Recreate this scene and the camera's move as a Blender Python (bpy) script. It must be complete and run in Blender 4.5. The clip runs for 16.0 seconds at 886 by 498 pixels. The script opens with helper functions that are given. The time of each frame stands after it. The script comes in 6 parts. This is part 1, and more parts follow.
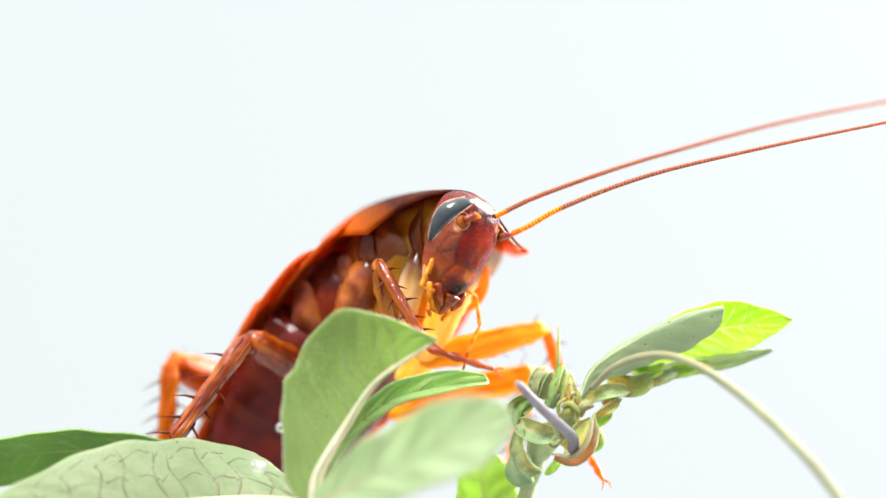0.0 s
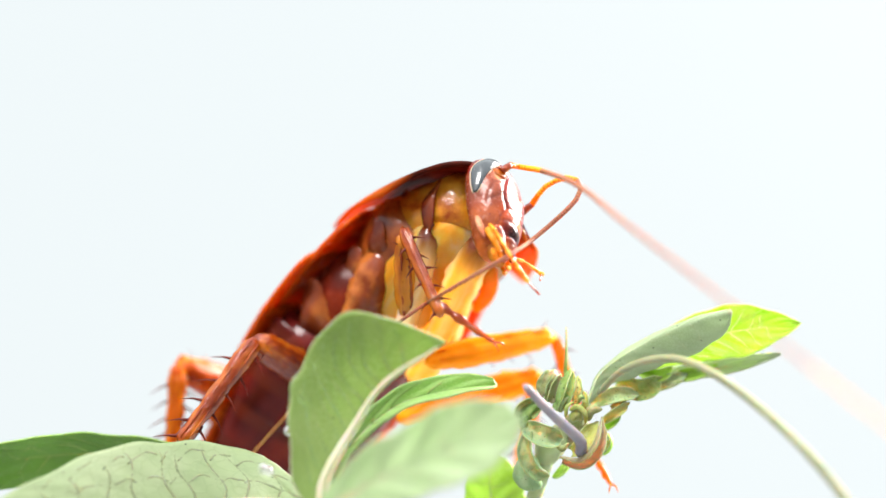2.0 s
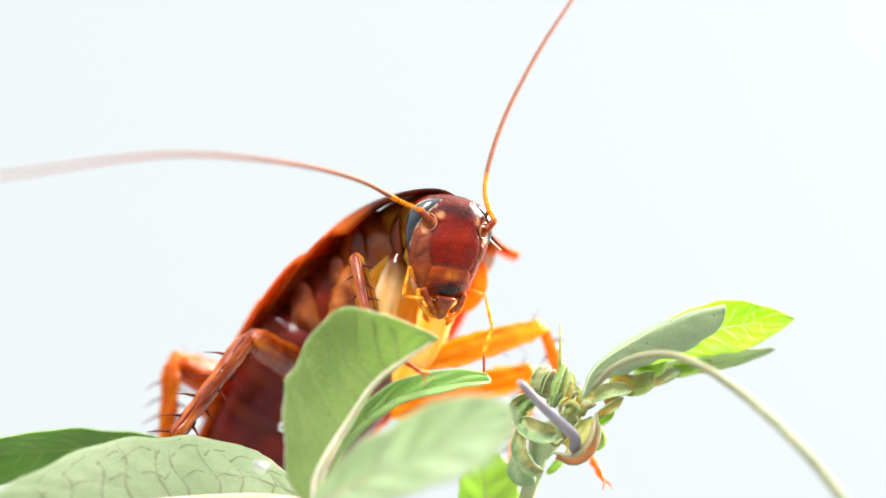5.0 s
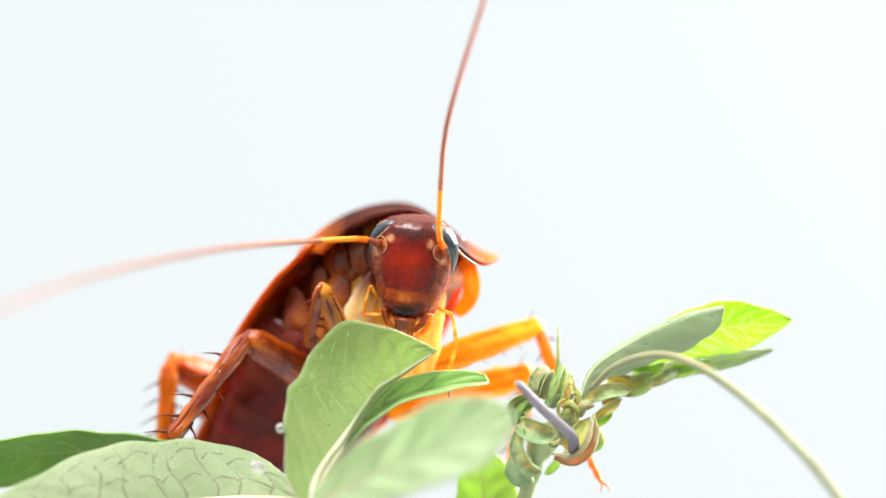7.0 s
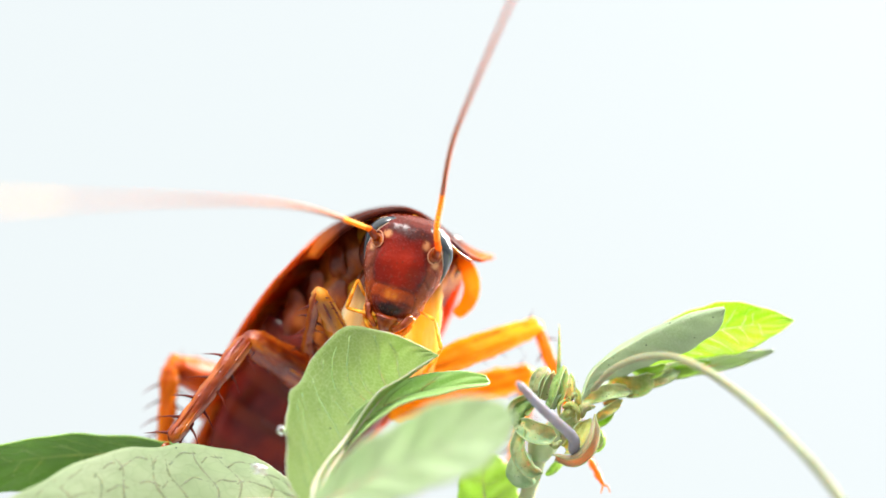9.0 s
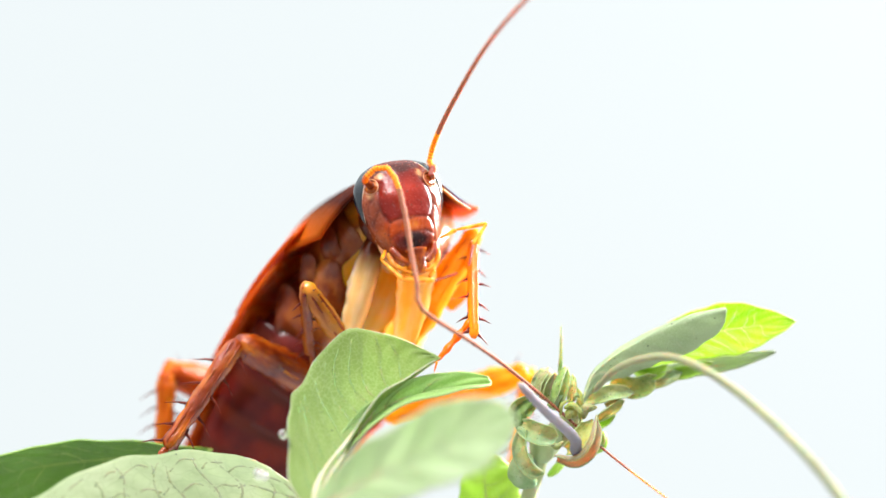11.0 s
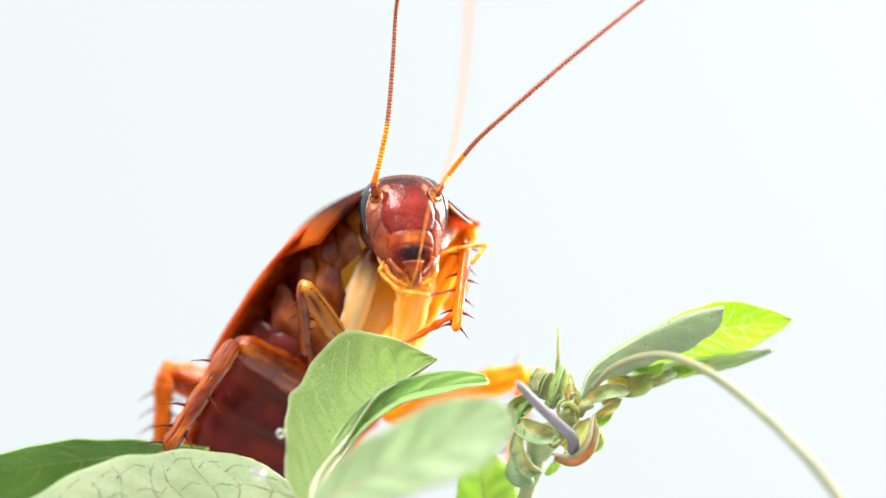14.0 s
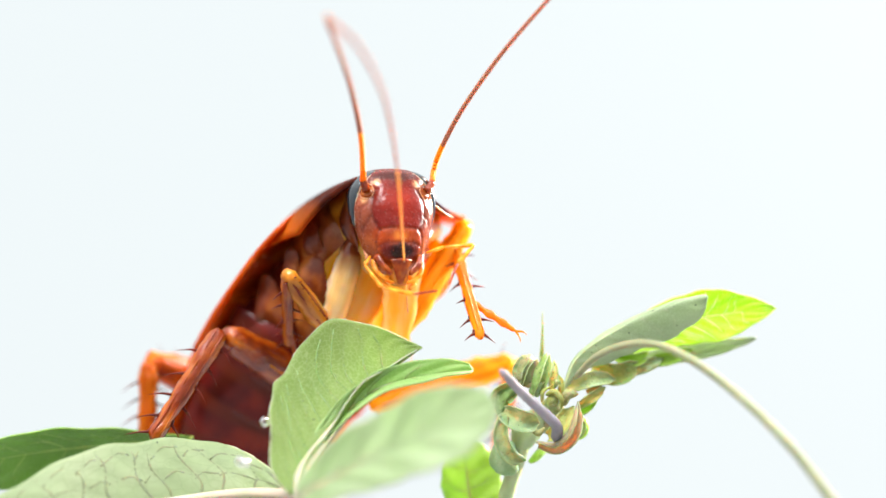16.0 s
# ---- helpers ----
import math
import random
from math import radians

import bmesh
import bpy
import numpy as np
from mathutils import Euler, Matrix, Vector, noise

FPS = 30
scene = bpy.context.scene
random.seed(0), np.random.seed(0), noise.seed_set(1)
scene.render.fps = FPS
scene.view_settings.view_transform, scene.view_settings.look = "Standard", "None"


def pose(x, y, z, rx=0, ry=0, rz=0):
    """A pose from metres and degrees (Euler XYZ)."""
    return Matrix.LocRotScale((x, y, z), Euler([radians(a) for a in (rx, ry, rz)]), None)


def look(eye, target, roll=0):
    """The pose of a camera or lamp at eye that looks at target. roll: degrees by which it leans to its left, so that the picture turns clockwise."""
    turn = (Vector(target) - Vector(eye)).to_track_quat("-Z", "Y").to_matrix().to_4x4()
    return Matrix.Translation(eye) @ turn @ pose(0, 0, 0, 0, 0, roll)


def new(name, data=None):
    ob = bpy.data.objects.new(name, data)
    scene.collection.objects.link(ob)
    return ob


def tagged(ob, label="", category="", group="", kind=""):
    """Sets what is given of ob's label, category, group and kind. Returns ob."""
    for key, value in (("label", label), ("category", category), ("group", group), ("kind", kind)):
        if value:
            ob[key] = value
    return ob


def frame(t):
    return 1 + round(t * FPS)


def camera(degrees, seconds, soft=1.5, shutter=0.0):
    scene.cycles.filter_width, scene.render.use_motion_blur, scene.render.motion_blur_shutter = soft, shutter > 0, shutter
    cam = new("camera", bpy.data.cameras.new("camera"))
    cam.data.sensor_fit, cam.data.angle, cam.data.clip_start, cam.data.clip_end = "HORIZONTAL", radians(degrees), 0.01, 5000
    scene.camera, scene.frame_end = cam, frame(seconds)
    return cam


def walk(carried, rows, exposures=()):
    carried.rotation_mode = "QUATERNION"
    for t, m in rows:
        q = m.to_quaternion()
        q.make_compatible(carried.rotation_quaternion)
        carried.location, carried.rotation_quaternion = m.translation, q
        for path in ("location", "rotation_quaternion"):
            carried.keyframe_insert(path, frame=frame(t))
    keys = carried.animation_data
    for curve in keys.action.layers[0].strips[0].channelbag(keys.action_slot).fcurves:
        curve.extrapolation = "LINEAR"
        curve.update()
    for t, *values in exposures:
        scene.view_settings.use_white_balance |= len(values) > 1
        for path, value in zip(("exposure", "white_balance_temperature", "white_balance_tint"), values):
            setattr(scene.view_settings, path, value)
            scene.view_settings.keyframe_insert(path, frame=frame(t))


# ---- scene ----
cam = camera(36.0, 16.0, soft=1.5, shutter=0.0)

MM = 0.001
Z0 = 0.150                      # height of the lens over the table
REACH = 69.2 * MM               # from the lens to the insect


def aim(t, yaw, pitch):
    return t, pose(0, -REACH, Z0, 90 + pitch, 0, yaw)


walk(cam, [aim(0.0, 0, 0), aim(0.5, .07, .03), aim(1.0, .14, .07), aim(1.5, .21, .06), aim(2.0, .33, .14),
           aim(2.5, .35, .14), aim(3.0, .27, .11), aim(3.5, .15, 0), aim(4.0, .15, -.05), aim(5.2, .06, -.04),
           aim(6.5, 0, -.02), aim(7.5, 0, 0), aim(8.5, .02, .01), aim(9.0, .04, .03), aim(10.2, .08, .05),
           aim(11.5, .12, .07), aim(12.0, .12, .07), aim(12.5, .1, .05), aim(13.0, .03, .02), aim(13.5, .1, .09),
           aim(14.0, 0, .01), aim(14.2, -.25, -.1), aim(14.5, -.54, -.27), aim(15.0, -.71, -.29),
           aim(15.5, -.71, -.29), aim(16.0, -.66, -.48)],
     [(0.0, 1.35), (16.0, 1.35)])
cam.data.dof.use_dof = True
cam.data.dof.focus_distance = 0.0669
cam.data.dof.aperture_fstop = 17

# ---- light ----
world = bpy.data.worlds.new("world")
scene.world = world
world.use_nodes = True
wn, wl = world.node_tree.nodes, world.node_tree.links
wtc = wn.new("ShaderNodeTexCoord")
wsep = wn.new("ShaderNodeSeparateXYZ")
wramp = wn.new("ShaderNodeValToRGB")
wmap = wn.new("ShaderNodeMapRange")
wmap.inputs["From Min"].default_value = -1.0
wl.new(wtc.outputs["Generated"], wsep.inputs["Vector"])
wl.new(wsep.outputs["Z"], wmap.inputs["Value"])
wl.new(wmap.outputs["Result"], wramp.inputs["Fac"])
wramp.color_ramp.elements[0].position, wramp.color_ramp.elements[0].color = 0.30, (0.12, 0.12, 0.12, 1)
wramp.color_ramp.elements[1].position, wramp.color_ramp.elements[1].color = 0.95, (0.93, 0.98, 1.0, 1)
wmid = wramp.color_ramp.elements.new(0.52)
wmid.color = (0.23, 0.235, 0.24, 1)
wl.new(wramp.outputs["Color"], wn["Background"].inputs["Color"])
whigh = wramp.color_ramp.elements.new(0.75)
whigh.color = (0.55, 0.58, 0.60, 1)
wn["Background"].inputs["Strength"].default_value = 1.15


def softbox(name, at, target, size, watts, colour):
    lamp = new(name, bpy.data.lights.new(name, "AREA"))
    lamp.data.shape, lamp.data.size, lamp.data.energy, lamp.data.color = "SQUARE", size, watts, colour
    lamp.matrix_world = look(at, target)


softbox("key_softbox", (0.32, 0.23, 0.32), (0, 0, 0.147), 0.22, 6.6, (1.0, 0.97, 0.92))
softbox("front_softbox", (-0.09, -0.17, 0.48), (0, 0, 0.147), 0.13, 1.3, (1.0, 0.98, 0.96))


# ---- materials ----
def nodes_of(name):
    m = bpy.data.materials.new(name)
    m.use_nodes = True
    n = m.node_tree.nodes
    return m, n, m.node_tree.links, n["Principled BSDF"], n["Material Output"]


def mottled(n, l, cols, scale, detail=6, coord="Object"):
    """A colour that wanders between the given colours at two scales."""
    tc = n.new("ShaderNodeTexCoord")
    a = n.new("ShaderNodeTexNoise")
    a.inputs["Scale"].default_value, a.inputs["Detail"].default_value = scale, detail
    ramp = n.new("ShaderNodeValToRGB")
    l.new(tc.outputs[coord], a.inputs["Vector"])
    l.new(a.outputs["Fac"], ramp.inputs["Fac"])
    e = ramp.color_ramp.elements
    e[0].position, e[1].position = 0.32, 0.68
    e[0].color, e[1].color = (*cols[0], 1), (*cols[-1], 1)
    for i, c in enumerate(cols[1:-1]):
        k = e.new(0.32 + 0.36 * (i + 1) / (len(cols) - 1))
        k.color = (*c, 1)
    return tc, a, ramp


def chitin(name, cols, sss=0.3, thin=0.0, rough=0.28, coat=0.3, scale=900, bump=0.15, radius=(1.0, 0.35, 0.08), spec=0.3, edge=None, rings=None, specks=0.0, streak=None, hip=None):
    """Horny, waxy shell: mottled, glossy, letting some light through."""
    m, n, l, b, out = nodes_of(name)
    tc, nz, ramp = mottled(n, l, cols, scale)
    if streak:
        # grain drawn out along the limb
        mp = n.new("ShaderNodeMapping")
        mp.inputs["Scale"].default_value = (streak, 1, 1)
        l.new(tc.outputs["Object"], mp.inputs["Vector"])
        l.new(mp.outputs["Vector"], nz.inputs["Vector"])
    l.new(ramp.outputs["Color"], b.inputs["Base Color"])
    if edge:
        # pigment thins out towards the side margins of a back plate
        sep = n.new("ShaderNodeSeparateXYZ")
        l.new(tc.outputs["Object"], sep.inputs["Vector"])
        ab = n.new("ShaderNodeMath")
        ab.operation = "ABSOLUTE"
        l.new(sep.outputs["Y"], ab.inputs[0])
        far = n.new("ShaderNodeMapRange")
        far.inputs["From Min"].default_value, far.inputs["From Max"].default_value = edge[0] * 0.001, edge[1] * 0.001
        l.new(ab.outputs["Value"], far.inputs["Value"])
        mixe = n.new("ShaderNodeMixRGB")
        mixe.inputs["Color2"].default_value = (*edge[2], 1)
        l.new(far.outputs["Result"], mixe.inputs["Fac"])
        l.new(ramp.outputs["Color"], mixe.inputs["Color1"])
        ramp = mixe
        l.new(ramp.outputs["Color"], b.inputs["Base Color"])
    if hip:
        # dark brown where the limb sits in the trunk
        sep = n.new("ShaderNodeSeparateXYZ")
        l.new(tc.outputs["Object"], sep.inputs["Vector"])
        wav = n.new("ShaderNodeMath")
        wav.operation = "MULTIPLY_ADD"
        wav.inputs[1].default_value = 0.0016
        l.new(nz.outputs["Fac"], wav.inputs[0])
        l.new(sep.outputs["X"], wav.inputs[2])
        far = n.new("ShaderNodeMapRange")
        far.inputs["From Min"].default_value, far.inputs["From Max"].default_value = (hip[0] + 0.8) * 0.001, (hip[1] + 0.8) * 0.001
        l.new(wav.outputs["Value"], far.inputs["Value"])
        mixh = n.new("ShaderNodeMixRGB")
        mixh.inputs["Color1"].default_value = (*hip[2], 1)
        l.new(far.outputs["Result"], mixh.inputs["Fac"])
        l.new(ramp.outputs["Color"], mixh.inputs["Color2"])
        ramp = mixh
        l.new(ramp.outputs["Color"], b.inputs["Base Color"])
    if rings:
        # dark joints between the short rings of a feeler
        sep = n.new("ShaderNodeSeparateXYZ")
        l.new(tc.outputs["Object"], sep.inputs["Vector"])
        wave = n.new("ShaderNodeMath")
        wave.operation = "MULTIPLY"
        wave.inputs[1].default_value = math.tau / (rings[0] * 0.001)
        l.new(sep.outputs["X"], wave.inputs[0])
        cosn = n.new("ShaderNodeMath")
        cosn.operation = "COSINE"
        l.new(wave.outputs["Value"], cosn.inputs[0])
        far = n.new("ShaderNodeMapRange")
        far.inputs["From Min"].default_value, far.inputs["From Max"].default_value = 0.1, 0.8
        l.new(cosn.outputs["Value"], far.inputs["Value"])
        mixr = n.new("ShaderNodeMixRGB")
        mixr.inputs["Color2"].default_value = (*rings[1], 1)
        l.new(far.outputs["Result"], mixr.inputs["Fac"])
        l.new(ramp.outputs["Color"], mixr.inputs["Color1"])
        ramp = mixr
        l.new(ramp.outputs["Color"], b.inputs["Base Color"])
    if specks:
        v = n.new("ShaderNodeTexVoronoi")
        v.inputs["Scale"].default_value = 4600
        l.new(tc.outputs["Object"], v.inputs["Vector"])
        less = n.new("ShaderNodeMath")
        less.operation = "LESS_THAN"
        less.inputs[1].default_value = specks
        l.new(v.outputs["Distance"], less.inputs[0])
        mixs = n.new("ShaderNodeMixRGB")
        mixs.inputs["Color2"].default_value = (0.05, 0.06, 0.03, 1)
        l.new(less.outputs["Value"], mixs.inputs["Fac"])
        l.new(ramp.outputs["Color"], mixs.inputs["Color1"])
        ramp = mixs
        l.new(ramp.outputs["Color"], b.inputs["Base Color"])
    b.inputs["Specular IOR Level"].default_value = spec * 0.45
    b.inputs["Subsurface Weight"].default_value = sss
    b.inputs["Subsurface Radius"].default_value = radius
    b.inputs["Subsurface Scale"].default_value = 0.0007
    b.inputs["Coat Weight"].default_value = coat * 0.2
    b.inputs["Coat Roughness"].default_value = 0.06
    fine = n.new("ShaderNodeTexNoise")
    fine.inputs["Scale"].default_value = scale * 6
    l.new(tc.outputs["Object"], fine.inputs["Vector"])
    rr = n.new("ShaderNodeMapRange")
    rr.inputs["To Min"].default_value, rr.inputs["To Max"].default_value = rough * 0.7, rough * 1.6
    l.new(fine.outputs["Fac"], rr.inputs["Value"])
    l.new(rr.outputs["Result"], b.inputs["Roughness"])
    wavy = n.new("ShaderNodeTexNoise")
    wavy.inputs["Scale"].default_value, wavy.inputs["Detail"].default_value = scale * 1.6, 3
    l.new(tc.outputs["Object"], wavy.inputs["Vector"])
    swell = n.new("ShaderNodeBump")
    swell.inputs["Strength"].default_value, swell.inputs["Distance"].default_value = bump * 1.6, 0.0002
    l.new(wavy.outputs["Fac"], swell.inputs["Height"])
    bp = n.new("ShaderNodeBump")
    bp.inputs["Strength"].default_value, bp.inputs["Distance"].default_value = bump, 0.00005
    l.new(fine.outputs["Fac"], bp.inputs["Height"])
    l.new(swell.outputs["Normal"], bp.inputs["Normal"])
    l.new(bp.outputs["Normal"], b.inputs["Normal"])
    if thin:
        tr = n.new("ShaderNodeBsdfTranslucent")
        mix = n.new("ShaderNodeMixShader")
        mix.inputs["Fac"].default_value = thin
        l.new(ramp.outputs["Color"], tr.inputs["Color"])
        l.new(b.outputs["BSDF"], mix.inputs[1])
        l.new(tr.outputs["BSDF"], mix.inputs[2])
        l.new(mix.outputs["Shader"], out.inputs["Surface"])
    return m


def leaf_stuff(name, cols, vein, thin=0.45, rough=0.5, cell=26.0, vein_amount=0.5, spots=0.0, relief=0.25):
    """A leaf blade: mottled green with a fine net of veins, lit through."""
    m, n, l, b, out = nodes_of(name)
    tc, nz, ramp = mottled(n, l, cols, 260)
    uv = n.new("ShaderNodeUVMap")
    wob = n.new("ShaderNodeTexNoise")
    wob.inputs["Scale"].default_value = 12
    l.new(uv.outputs["UV"], wob.inputs["Vector"])
    add = n.new("ShaderNodeMixRGB")
    add.blend_type = "ADD"
    add.inputs["Fac"].default_value = 0.06
    l.new(uv.outputs["UV"], add.inputs["Color1"])
    l.new(wob.outputs["Color"], add.inputs["Color2"])
    net = n.new("ShaderNodeTexVoronoi")
    net.feature = "DISTANCE_TO_EDGE"
    net.inputs["Scale"].default_value = cell
    l.new(add.outputs["Color"], net.inputs["Vector"])
    line = n.new("ShaderNodeMapRange")
    line.inputs["From Min"].default_value, line.inputs["From Max"].default_value = 0.0, 0.09
    line.inputs["To Min"].default_value, line.inputs["To Max"].default_value = vein_amount, 0.0
    l.new(net.outputs["Distance"], line.inputs["Value"])
    mixc = n.new("ShaderNodeMixRGB")
    mixc.inputs["Color2"].default_value = (*vein, 1)
    l.new(line.outputs["Result"], mixc.inputs["Fac"])
    l.new(ramp.outputs["Color"], mixc.inputs["Color1"])
    col = mixc
    if spots:
        v = n.new("ShaderNodeTexVoronoi")
        v.inputs["Scale"].default_value = 2600
        l.new(tc.outputs["Object"], v.inputs["Vector"])
        near = n.new("ShaderNodeMath")
        near.operation = "LESS_THAN"
        near.inputs[1].default_value = 0.11
        l.new(v.outputs["Distance"], near.inputs[0])
        some = n.new("ShaderNodeMath")
        some.operation = "LESS_THAN"
        some.inputs[1].default_value = spots
        l.new(v.outputs["Color"], some.inputs[0])
        less = n.new("ShaderNodeMath")
        less.operation = "MULTIPLY"
        l.new(near.outputs["Value"], less.inputs[0])
        l.new(some.outputs["Value"], less.inputs[1])
        mm = n.new("ShaderNodeMixRGB")
        mm.inputs["Color2"].default_value = (0.05, 0.06, 0.04, 1)
        l.new(less.outputs["Value"], mm.inputs["Fac"])
        l.new(mixc.outputs["Color"], mm.inputs["Color1"])
        col = mm
    l.new(col.outputs["Color"], b.inputs["Base Color"])
    b.inputs["Roughness"].default_value = rough
    bp = n.new("ShaderNodeBump")
    bp.inputs["Strength"].default_value, bp.inputs["Distance"].default_value = relief, 0.00012
    l.new(line.outputs["Result"], bp.inputs["Height"])
    l.new(bp.outputs["Normal"], b.inputs["Normal"])
    tr = n.new("ShaderNodeBsdfTranslucent")
    l.new(col.outputs["Color"], tr.inputs["Color"])
    mix = n.new("ShaderNodeMixShader")
    mix.inputs["Fac"].default_value = thin
    l.new(b.outputs["BSDF"], mix.inputs[1])
    l.new(tr.outputs["BSDF"], mix.inputs[2])
    l.new(mix.outputs["Shader"], out.inputs["Surface"])
    return m


def paper():
    m, n, l, b, out = nodes_of("grey_paper")
    tc, nz, ramp = mottled(n, l, [(0.17, 0.175, 0.18), (0.22, 0.225, 0.23)], 40)
    l.new(ramp.outputs["Color"], b.inputs["Base Color"])
    b.inputs["Roughness"].default_value = 0.9
    return m


def lightwall():
    """A back-lit white cloth."""
    m, n, l, b, out = nodes_of("lit_white_cloth")
    b.inputs["Base Color"].default_value = (0.02, 0.02, 0.02, 1)
    b.inputs["Roughness"].default_value = 1.0
    b.inputs["Specular IOR Level"].default_value = 0.0
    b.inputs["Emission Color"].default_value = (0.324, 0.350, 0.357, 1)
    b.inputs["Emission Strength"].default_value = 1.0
    return m


SHELL_EDGE = chitin("brown_shell_with_amber_margin", [(0.0405, 0.0081, 0.0054), (0.081, 0.0135, 0.0068), (0.162, 0.0243, 0.0068)], 0.15, 0.6, 0.45, 0.0, 700, spec=0.2, edge=(3.0, 4.8, (0.72, 0.155, 0.008)))
BACK_EDGE = chitin("red_shell_with_amber_margin", [(0.13, 0.010, 0.002), (0.38, 0.044, 0.004), (0.74, 0.17, 0.010)], 0.2, 0.45, 0.22, 0.4, 420, 0.25, spec=0.5, edge=(3.3, 5.4, (0.66, 0.115, 0.006)))
SHELL_DARK = chitin("dark_brown_shell", [(0.045, 0.0054, 0.0027), (0.09, 0.009, 0.0036), (0.18, 0.0216, 0.0054)], 0.1, 0.06, 0.22, 0.05, 500, spec=0.2)
BELLY_SHELL = chitin("banded_belly_shell", [(0.04032, 0.00375, 0.0035), (0.08736, 0.0075, 0.00588), (0.1613, 0.01635, 0.007)], 0.1, 0.15, 0.14, 0.2, 350, spec=0.3, rings=(2.5, (0.085, 0.011, 0.005)))
FLANK = chitin("mottled_brown_amber_flank", [(0.12, 0.018, 0.005), (0.34, 0.078, 0.013), (0.66, 0.27, 0.06)], 0.35, 0.35, 0.16, 0.8, 380, 0.3, spec=0.9)
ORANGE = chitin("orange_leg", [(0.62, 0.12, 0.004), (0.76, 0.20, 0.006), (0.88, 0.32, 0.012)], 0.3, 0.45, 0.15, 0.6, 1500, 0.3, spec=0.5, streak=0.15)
LOBE = chitin("dark_brown_side_lobe", [(0.09, 0.014, 0.006), (0.22, 0.042, 0.009), (0.55, 0.17, 0.034)], 0.3, 0.3, 0.15, 0.6, 420, 0.3, spec=0.8)
RIM = chitin("amber_shell_rim", [(0.80, 0.20, 0.006), (0.88, 0.30, 0.010), (0.94, 0.42, 0.02)], 0.25, 0.6, 0.15, 0.8, scale=700, spec=0.8)
# left legs: amber with the light on that side brightened into the colour
AMBER_LIT = chitin("lit_side_amber_leg", [(0.80, 0.27, 0.005), (0.90, 0.42, 0.012), (0.95, 0.56, 0.04)], 0.3, 0.5, 0.22, 0.2, 1600, streak=0.10)
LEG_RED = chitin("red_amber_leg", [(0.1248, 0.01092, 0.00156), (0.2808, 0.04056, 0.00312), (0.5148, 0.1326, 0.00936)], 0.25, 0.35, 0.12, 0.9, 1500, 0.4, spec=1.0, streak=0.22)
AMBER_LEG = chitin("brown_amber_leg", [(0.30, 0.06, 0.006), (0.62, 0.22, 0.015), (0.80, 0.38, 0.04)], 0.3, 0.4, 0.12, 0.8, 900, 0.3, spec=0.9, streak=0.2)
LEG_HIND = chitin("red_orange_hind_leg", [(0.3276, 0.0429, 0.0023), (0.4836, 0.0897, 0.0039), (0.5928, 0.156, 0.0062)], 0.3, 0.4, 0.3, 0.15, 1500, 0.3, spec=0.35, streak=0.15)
# honey and cream coxae, paled in the colour for light shining through and highlights
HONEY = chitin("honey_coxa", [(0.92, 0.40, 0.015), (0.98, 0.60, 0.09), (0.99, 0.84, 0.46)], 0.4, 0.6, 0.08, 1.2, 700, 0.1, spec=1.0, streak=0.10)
HONEY_HIP = chitin("honey_coxa_with_brown_hip", [(0.92, 0.40, 0.015), (0.98, 0.60, 0.09), (0.99, 0.84, 0.46)], 0.4, 0.6, 0.08, 1.2, 700, 0.1, spec=1.0, streak=0.10, hip=(0.9, 2.6, (0.20, 0.04, 0.008)))
CREAMY = chitin("cream_coxa", [(0.60, 0.26, 0.05), (0.84, 0.56, 0.22), (0.94, 0.80, 0.54)], 0.4, 0.4, 0.07, 1.6, 700, 0.08, spec=1.0, streak=0.08, hip=(0.9, 2.6, (0.12, 0.022, 0.006)))
CHEEK = chitin("tan_pitted_cheek", [(0.34, 0.10, 0.05), (0.46, 0.17, 0.085), (0.56, 0.26, 0.14)], 0.25, 0.0, 0.2, 0.3, 2500, 0.5)
PALP = chitin("amber_palp", [(0.58, 0.17, 0.008), (0.78, 0.30, 0.02), (0.92, 0.48, 0.06)], 0.35, 0.45, 0.15, 0.5, 2500, spec=0.5)
SPINE = chitin("dark_spine", [(0.05, 0.006, 0.003), (0.10, 0.012, 0.005)], 0.1, 0.0, 0.3, 0.1)
EYE = chitin("black_eye", [(0.004, 0.006, 0.008), (0.016, 0.022, 0.028)], 0.0, 0.0, 0.2, 2.5, 900, 0.1, spec=1.2)
EYE_RIM = chitin("grey_tan_eye_rim", [(0.36, 0.24, 0.17), (0.52, 0.36, 0.26)], 0.3, 0.2, 0.25, 0.8, 2000, spec=0.8)
FEELER = chitin("orange_feeler", [(0.84, 0.30, 0.012), (0.93, 0.42, 0.03)], 0.3, 0.4, 0.35, 0.1, rings=(0.165, (0.42, 0.08, 0.01)))
FEELER_DARK = chitin("brown_feeler", [(0.30, 0.13, 0.075), (0.38, 0.18, 0.11)], 0.3, 0.3, 0.4, 0.0, rings=(0.165, (0.17, 0.055, 0.035)))
FEELER_TIP = chitin("pale_feeler_tip", [(0.64, 0.31, 0.10), (0.72, 0.40, 0.16)], 0.3, 0.45, 0.4, 0.0)


